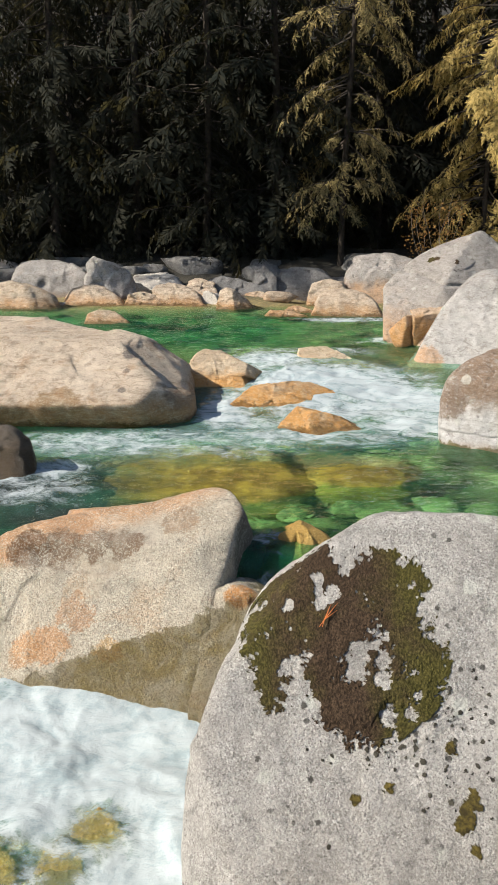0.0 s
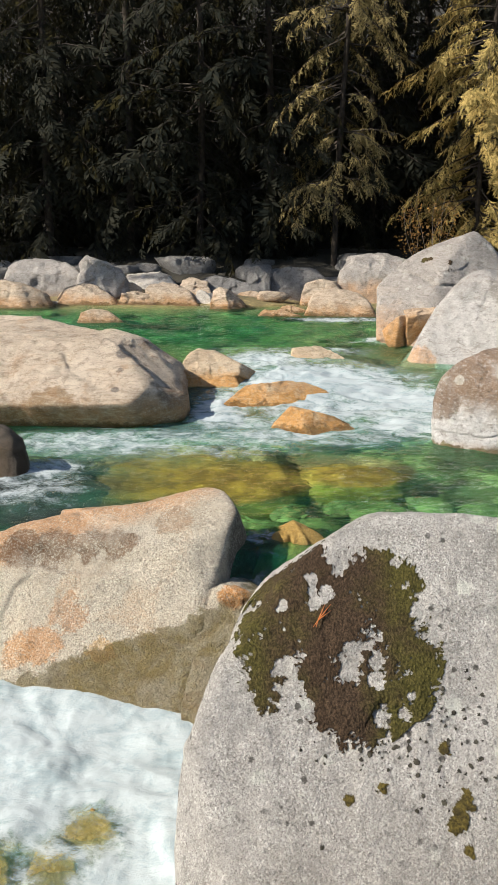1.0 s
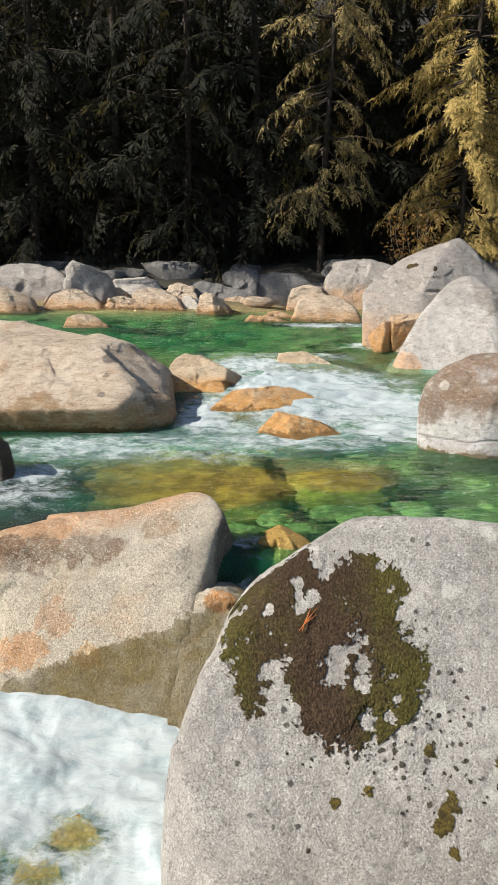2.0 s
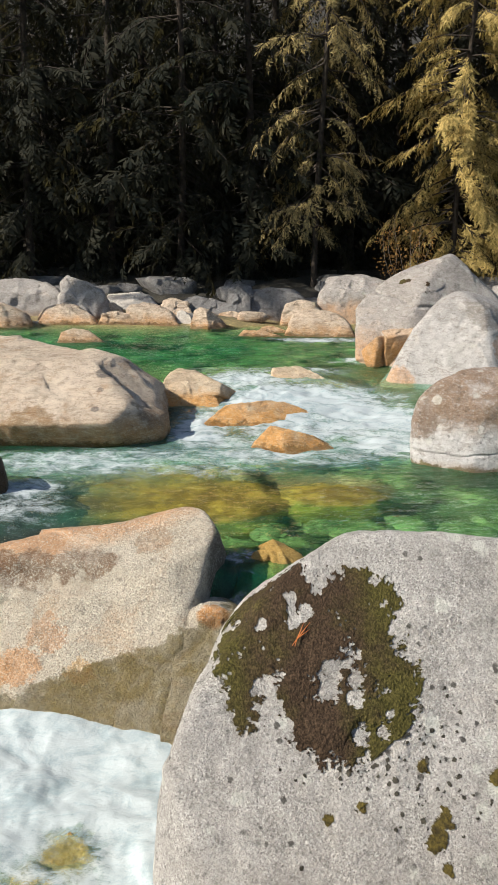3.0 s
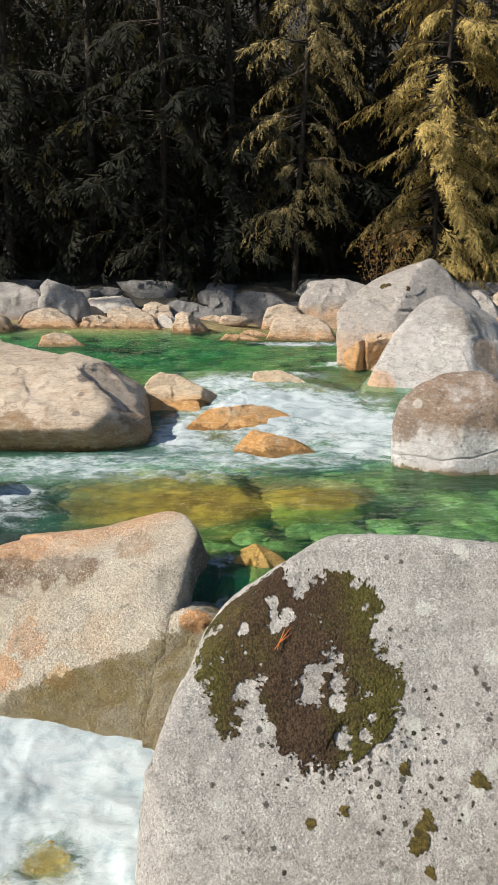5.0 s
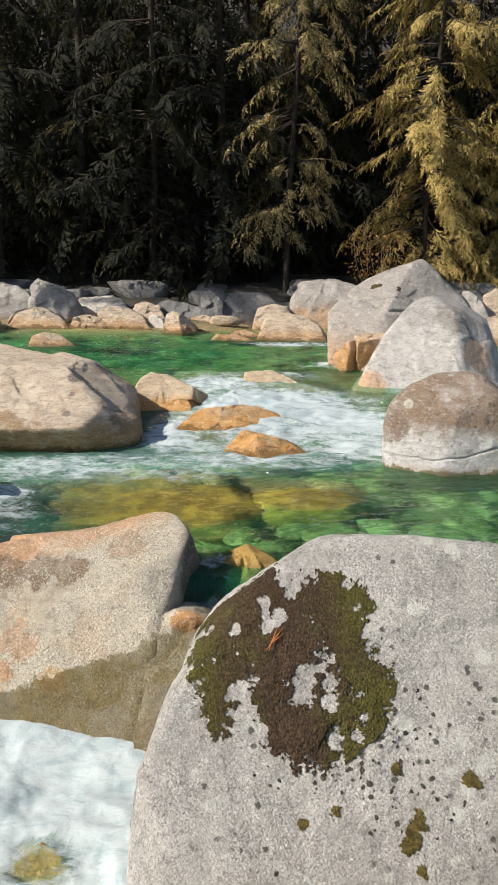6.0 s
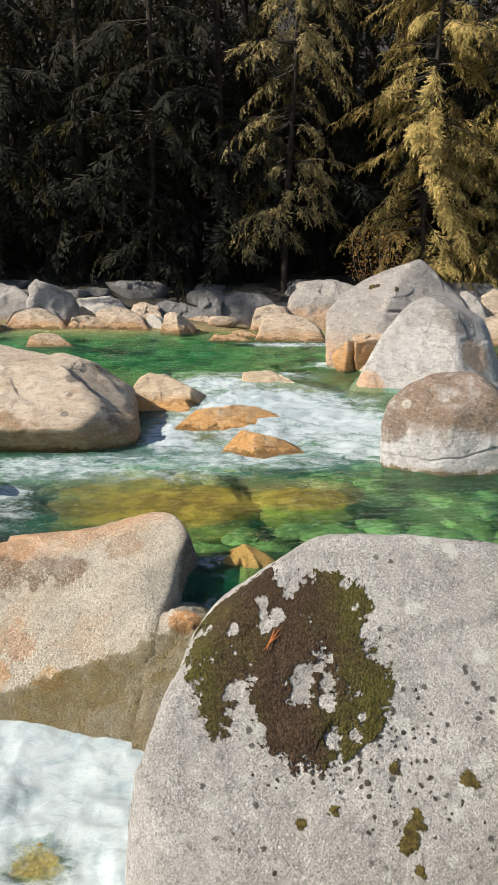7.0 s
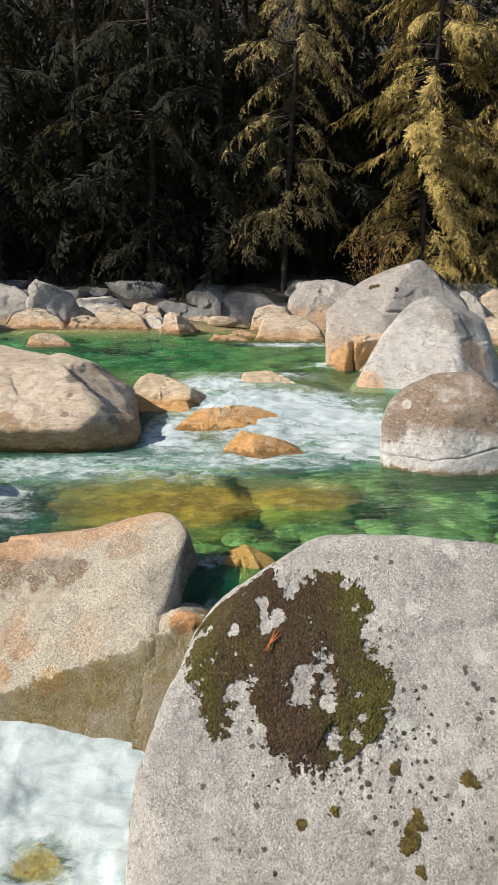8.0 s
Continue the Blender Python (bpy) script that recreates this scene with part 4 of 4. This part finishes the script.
tagged(cobbles, "rounded olive cobbles on the river bed", "cobbles", kind="stuff")


# ---- trees ----
def kite(root, way, side, size, wide):
    return (root, root + way * size * 0.5 + side * wide, root + way * size, root + way * size * 0.5 - side * wide)


def spray(rng, size, lacy):
    """A flat, hanging fan of scale leaves: a rib along +x that sags, with fingers to both sides; returns kites (n, 4, 3)."""
    out = []
    pairs = 8 if lacy else 7
    for k in range(pairs):
        u = (k + 0.6) / pairs
        root = np.array([size * u, 0, -0.30 * size * u * u])
        for side in (-1, 1):
            if rng.random() < 0.12:
                continue
            yaw = side * rng.uniform(0.55, 1.0)
            reach = size * (0.52 - 0.38 * u) * rng.uniform(0.6, 1.25)
            way = np.array([math.cos(yaw), math.sin(yaw), -rng.uniform(0.15, 0.5)])
            across = np.array([-math.sin(yaw), math.cos(yaw), rng.uniform(-0.5, 0.5)])
            out.append(kite(root, way, across, reach, reach * (0.075 if lacy else 0.15)))
            for v in (0.35, 0.65) if lacy else ():
                turn = yaw + rng.choice((-0.7, 0.7)) + rng.uniform(-0.2, 0.2)
                tip = np.array([math.cos(turn), math.sin(turn), -rng.uniform(0.2, 0.6)])
                out.append(kite(root + way * reach * v, tip, np.array([-math.sin(turn), math.cos(turn), rng.uniform(-0.5, 0.5)]), reach * 0.5, reach * 0.065))
    out.append(kite(np.array([size * 0.9, 0, -0.25 * size]), np.array([1.0, 0, -0.7]), np.array([0, 1.0, 0]), size * 0.3, size * 0.05))
    return np.array(out)


def bough(rng, fans, full, size):
    """A branch of unit length along +x that arches down, hung with fans; returns kites (n, 4, 3)."""
    out = []
    for k in range(full):
        u = 0.28 + 0.72 * (k + rng.uniform(0.2, 0.8)) / full
        side = 1 if k % 2 else -1
        yaw = side * rng.uniform(0.35, 1.15) * (1.2 - 0.8 * u)
        q = fans[rng.integers(len(fans))] * size * rng.uniform(0.65, 1.35) * (1.15 - 0.3 * u)
        m = np.array(Matrix.Rotation(yaw, 3, "Z") @ Matrix.Rotation(rng.uniform(0.1, 1.0), 3, "Y") @ Matrix.Rotation(rng.uniform(-0.6, 0.6), 3, "X"))
        out.append(q.reshape(-1, 3) @ m.T + np.array([u, 0, 0.16 * u - 0.34 * u * u]))
    return np.concatenate(out)


def tube(points, radii, sides=7):
    verts, faces = [], []
    for (p, r) in zip(points, radii):
        for s in range(sides):
            a = 2 * math.pi * s / sides
            verts.append((p[0] + r * math.cos(a), p[1] + r * math.sin(a), p[2]))
    for i in range(len(points) - 1):
        for s in range(sides):
            faces.append((i * sides + s, i * sides + (s + 1) % sides, (i + 1) * sides + (s + 1) % sides, (i + 1) * sides + s))
    return verts, faces


def conifer(name, seed, tall, spread, low, count, material, label, lacy=True, full=9, girth=0.2, gaps=0.0, taper=0.75):
    """A cedar or hemlock: a trunk, thin branches and a crown of hanging fans in ragged tiers. gaps: how much of the crown stays bare."""
    rng = np.random.default_rng(seed)
    tree = new(name)
    levels = np.linspace(0, tall, 14)

    def axis_at(z):
        return np.array([0.14 * math.sin(z * 0.25 + seed), 0.12 * math.cos(z * 0.31 + seed), z])

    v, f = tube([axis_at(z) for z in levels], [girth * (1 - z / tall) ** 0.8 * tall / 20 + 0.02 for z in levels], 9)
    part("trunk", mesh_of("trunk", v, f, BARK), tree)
    fans = [spray(rng, 1.0, lacy) for _ in range(5)]
    kinds = [bough(rng, fans, full, 0.175 if lacy else 0.27) for _ in range(8)]
    sprays, sticks, stick_faces = [], [], []
    for i in range(count):
        z = low + (tall - low) * ((i + rng.random()) / count) ** 1.15
        yaw = rng.uniform(0, 2 * math.pi)
        patch = smooth_noise(np.array([[2.1 * math.cos(yaw) + seed, 2.1 * math.sin(yaw), z * 0.55]]), seed)[0]
        if patch < gaps - 0.75 and rng.random() < 0.85:
            continue
        size = spread * (1 - taper * z / tall) * min(1.0, 0.5 + z / 6) * rng.uniform(0.55, 1.05) * (1 + 0.35 * patch)
        m = np.array(Matrix.Rotation(yaw, 3, "Z") @ Matrix.Rotation(rng.uniform(-0.1, 0.75), 3, "Y") @ Matrix.Rotation(rng.uniform(-0.5, 0.5), 3, "X"))
        start = axis_at(z)
        sprays.append(kinds[rng.integers(8)] * size @ m.T + start)
        b = len(sticks)
        for u, r in ((0.0, 0.03), (0.5, 0.016), (0.95, 0.005)):
            p = start + m @ np.array([u, 0, 0.16 * u - 0.34 * u * u]) * size
            sticks += [p + np.array([0, 0, r]), p + np.array([r, r, -r]), p + np.array([-r, -r, -r])]
        for c in (b, b + 3):
            stick_faces += [(c, c + 1, c + 4, c + 3), (c + 1, c + 2, c + 5, c + 4), (c + 2, c, c + 3, c + 5)]
    allv = np.concatenate(sprays)
    part("crown", mesh_of("crown", allv, np.arange(len(allv)).reshape(-1, 4), material, False), tree)
    part("branchwork", mesh_of("branchwork", sticks, stick_faces, BARK), tree)
    return tagged(tree, label, "tree")


def on_ground(x, y, turn=0.0, scale=1.0):
    z = bed_height(np.array([float(x)]), np.array([float(y)]))[0] - 0.1
    return pose(x, y, z, 0, 0, turn) @ Matrix.Scale(scale, 4)


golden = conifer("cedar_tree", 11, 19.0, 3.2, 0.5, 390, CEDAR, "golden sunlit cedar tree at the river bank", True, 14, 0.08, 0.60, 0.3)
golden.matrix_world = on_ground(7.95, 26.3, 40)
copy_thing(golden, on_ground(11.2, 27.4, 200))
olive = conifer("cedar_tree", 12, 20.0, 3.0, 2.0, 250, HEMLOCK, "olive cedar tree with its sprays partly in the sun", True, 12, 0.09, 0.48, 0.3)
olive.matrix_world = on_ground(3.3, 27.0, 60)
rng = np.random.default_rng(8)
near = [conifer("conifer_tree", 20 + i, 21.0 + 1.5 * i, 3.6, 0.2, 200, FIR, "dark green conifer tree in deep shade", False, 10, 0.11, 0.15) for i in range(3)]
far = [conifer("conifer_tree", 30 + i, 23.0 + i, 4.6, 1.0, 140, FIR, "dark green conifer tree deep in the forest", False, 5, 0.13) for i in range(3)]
NEAR = [(-9.4, 28.2), (-6.6, 27.5), (-4.0, 28.0), (-1.5, 27.4), (0.9, 28.2), (4.8, 30.0), (8.9, 30.2), (12.6, 28.4), (14.6, 28.8)]
FAR = [(x * step + rng.uniform(-0.8, 0.8), y + rng.uniform(-0.9, 0.9)) for y, step, n in ((31.8, 2.5, 6), (36.5, 3.2, 5), (42.0, 3.6, 5)) for x in range(-n + 1, n + 2)]
# trees out of view on the left, added to shade the far bank
FAR += [(-14.0, 25.2), (-16.0, 25.4), (-18.0, 26.6), (-20.0, 25.0), (-23.0, 25.0), (-17.0, 28.0)]
for group, spots in ((near, NEAR), (far, FAR)):
    for i, (x, y) in enumerate(spots):
        m = on_ground(x, y, rng.uniform(0, 360), 0.85 if x < -13 and y < 29 else 1.0)
        if i < 3:
            group[i].matrix_world = m
            tagged(group[i], group="forest on the far bank")
        else:
            copy_thing(group[i % 3], m)

# a pine out of view, added so its high crown shades the farther stones
pine = conifer("pine_tree", 51, 25.0, 4.4, 14.2, 200, FIR, "unseen tall pine with a high crown, added for its shade", False, 9)
pine.matrix_world = on_ground(-15.5, 18.9)

# ---- loose stones along the far shore, and shade-coloured boulders behind them ----
rng = np.random.default_rng(15)
for i in range(92):
    back_row = i % 2
    x = rng.uniform(-9.5, 12.5)
    y = rng.uniform(23.6, 27.0) if back_row else rng.uniform(21.6, 23.4)
    r = rng.uniform(0.22, 0.7) if back_row else rng.uniform(0.08, 0.26)
    if 2.6 < x < 8 and y < 23.0:
        continue
    z = bed_height(np.array([x]), np.array([y]))[0]
    stone_facets = [(rng.uniform(0, 360), rng.uniform(-60, 80), r * rng.uniform(0.7, 1.25)) for _ in range(9)] + [(0, 90, r * 0.65), (0, -90, r * 0.6), (-90, 10, r), (90, 10, r)]
    boulder("stone", (x, y, z + r * (0.08 if back_row else 0.3)), stone_facets, (SHADE_TONED, SHADE_TONED, SHADE, SHADE_TONED)[i % 4] if back_row else (SHORE, WHITE, SHADE)[i % 3],
            "grey boulder coloured dark for the forest shade" if back_row else "small loose stone on the far shore", 22, 0.05, 200 + i, 3, chip=0.12,
            group="loose stones on the far bank", category="stone")


# ---- a maple shrub with pale twigs and yellow leaves beside the cedar ----
rng = np.random.default_rng(77)
shrub = new("maple_shrub")
shrub.matrix_world = on_ground(5.75, 24.4) @ Matrix.Scale(0.72, 4)
leaf_quads = []
for i in range(8):
    a, tilt = rng.uniform(0, 2 * math.pi), rng.uniform(0.15, 0.8)
    points, radii = [], []
    for k in range(8):
        u = k / 7
        points.append((math.cos(a) * tilt * 2.4 * u + 0.28 * u * math.sin(6 * u + 2 * i), math.sin(a) * tilt * 1.6 * u + 0.2 * u * math.cos(5 * u + i), 4.6 * u * (1 - 0.25 * tilt * u)))
        radii.append(0.016 * (1 - u) + 0.004)
    v, f = tube(points, radii, 5)
    part("stem", mesh_of("stem", v, f, TWIG), shrub)
    for k in range(110):
        u = rng.uniform(0.35, 1.0)
        base = np.array(points[min(7, int(u * 7))]) + rng.normal(size=3) * (0.22, 0.22, 0.18)
        d1, d2 = rng.normal(size=3), rng.normal(size=3)
        d1 /= np.linalg.norm(d1)
        d2 = np.cross(d1, d2)
        d2 /= np.linalg.norm(d2)
        s = rng.uniform(0.03, 0.07)
        leaf_quads += [base - d1 * s, base + d2 * s * 0.7, base + d1 * s, base - d2 * s * 0.7]
part("foliage", mesh_of("foliage", leaf_quads, [(k, k + 1, k + 2, k + 3) for k in range(0, len(leaf_quads), 4)], AUTUMN, False), shrub)
tagged(shrub, "maple shrub with pale twigs and yellow autumn leaves", "shrub")


# ---- moss and litter on the boulders ----
moss(mossy, mossy_surface, (-0.1, -0.15, 0.4), 2.1,
     [((-0.20, 0.09, 0.71), 0.09), ((-0.35, 0.03, 0.61), 0.10), ((-0.50, 0.43, 0.45), 0.16), ((-0.41, 0.30, 0.59), 0.17), ((-0.45, 0.13, 0.60), 0.19), ((-0.27, 0.13, 0.74), 0.11), ((-0.49, -0.04, 0.52), 0.16), ((-0.57, -0.02, 0.46), 0.11), ((-0.55, -0.15, 0.38), 0.09),
      ((-0.52, -0.26, 0.26), 0.08), ((-0.52, -0.33, 0.19), 0.05), ((-0.43, -0.15, 0.40), 0.11), ((-0.30, -0.10, 0.49), 0.17), ((-0.19, -0.16, 0.43), 0.14), ((-0.25, -0.25, 0.31), 0.10), ((-0.22, -0.33, 0.21), 0.11),
      ((-0.20, -0.40, 0.15), 0.07), ((-0.09, -0.38, 0.20), 0.13), ((-0.06, -0.08, 0.54), 0.17), ((0.0, 0.02, 0.66), 0.15), ((0.09, 0.09, 0.75), 0.10), ((0.21, 0.05, 0.71), 0.08), ((0.29, 0.02, 0.68), 0.05),
      ((0.13, -0.03, 0.61), 0.13), ((0.18, -0.10, 0.53), 0.12), ((0.22, -0.20, 0.42), 0.13), ((0.28, -0.26, 0.36), 0.10), ((0.10, -0.26, 0.34), 0.11), ((0.25, -0.34, 0.27), 0.09), ((0.15, -0.37, 0.23), 0.12),
      ((0.25, -0.42, 0.18), 0.06), ((0.02, -0.37, 0.20), 0.12), ((0.02, -0.45, 0.11), 0.07), ((0.16, -0.46, 0.11), 0.06)],
     [((-0.175, 0.01, 0.63), 0.042), ((-0.23, -0.02, 0.59), 0.045), ((-0.055, -0.21, 0.38), 0.05), ((-0.09, -0.26, 0.31), 0.05), ((-0.075, -0.235, 0.35), 0.05), ((-0.41, -0.24, 0.30), 0.06), ((-0.40, -0.31, 0.22), 0.08),
      ((-0.38, -0.37, 0.16), 0.09), ((0.075, -0.24, 0.36), 0.035), ((0.08, -0.42, 0.15), 0.05), ((0.05, -0.30, 0.28), 0.04), ((0.17, -0.41, 0.16), 0.035), ((-0.265, 0.055, 0.68), 0.03), ((0.22, -0.37, 0.23), 0.03), ((-0.42, -0.02, 0.56), 0.025)],
     MOSS, "dark brown and olive moss", 0.007, 0.26, 480, 1.0, 1.24, 0.46)
for at, r in (((0.434, -0.695, -0.123), 0.05), ((0.41, -0.73, -0.165), 0.04), ((0.38, -0.763, -0.208), 0.035), ((0.726, -0.593, 0.012), 0.045), ((0.368, -0.534, 0.042), 0.033), ((0.041, -0.633, -0.089), 0.035), ((-0.124, -0.666, -0.147), 0.033), ((0.42, -0.836, -0.287), 0.03)):
    moss(mossy, mossy_surface, at, 0.16, [(at, r)], [], TUFT, "small green moss tuft", 0.010, 0.5, 90, 3.0)
# crusts of dark lichen scattered round the moss
rng = np.random.default_rng(91)
spots = []
for at, count in (((0.38, -0.36, 0.23), 13), ((0.26, -0.58, 0.0), 9), ((-0.18, -0.47, 0.06), 12), ((0.50, -0.64, -0.06), 10), ((0.61, -0.68, -0.09), 10), ((0.02, -0.55, 0.0), 8), ((0.42, -0.76, -0.2), 7), ((0.15, -0.55, 0.03), 8), ((0.32, 0.0, 0.65), 6), ((0.3, -0.47, 0.11), 9)):
    d = np.array(at) + rng.normal(size=(count * 2, 3)) * 0.085
    d /= np.linalg.norm(d, axis=1)[:, None]
    spots += [(tuple(p), rng.uniform(0.005, 0.014)) for p in mossy_surface(d)]
moss(mossy, mossy_surface, (0.2, -0.5, 0.1), 1.5, spots, [], CRUST, "scattered spots of dark lichen", 0.003, 0.35, 640, 4.0)

moss(tall, tall_surface, (-0.1, -0.2, 0.6), 1.2, [((-0.05, -0.42, 0.60), 0.09), ((0.0, -0.50, 0.52), 0.10), ((-0.1, -0.3, 0.68), 0.07), ((0.1, -0.52, 0.47), 0.06), ((-0.50, 0.04, 0.68), 0.06), ((-0.40, 0.03, 0.70), 0.05), ((-0.58, 0.04, 0.64), 0.04)], [], MOSS, "dark lichen and moss", 0.006, 0.6, 260)

twig = new("fallen_twig")
twig.parent = None
twig.location = Vector((0.64, 3.75, -0.06)) + Vector((-0.235, -0.108, 0.528))
for i, (a, size) in enumerate(((0.9, 0.13), (1.15, 0.10), (0.65, 0.09), (-2.2, 0.05), (-1.9, 0.045))):
    way = Vector((math.cos(a), math.sin(a) * 0.75, math.sin(a) * 0.62)).normalized()
    side = way.cross(Vector((0, -0.6, 0.8))).normalized() * 0.003
    up = Vector((0, -0.6, 0.8)) * 0.0025
    v = [-side, side, up, way * size - side * 0.4, way * size + side * 0.4, way * size + up]
    part("needle", mesh_of("needle", v, [(0, 1, 4, 3), (1, 2, 5, 4), (2, 0, 3, 5), (0, 2, 1), (3, 4, 5)], ORANGE), twig)
tagged(twig, "dry orange conifer twig lying on moss", "twig")
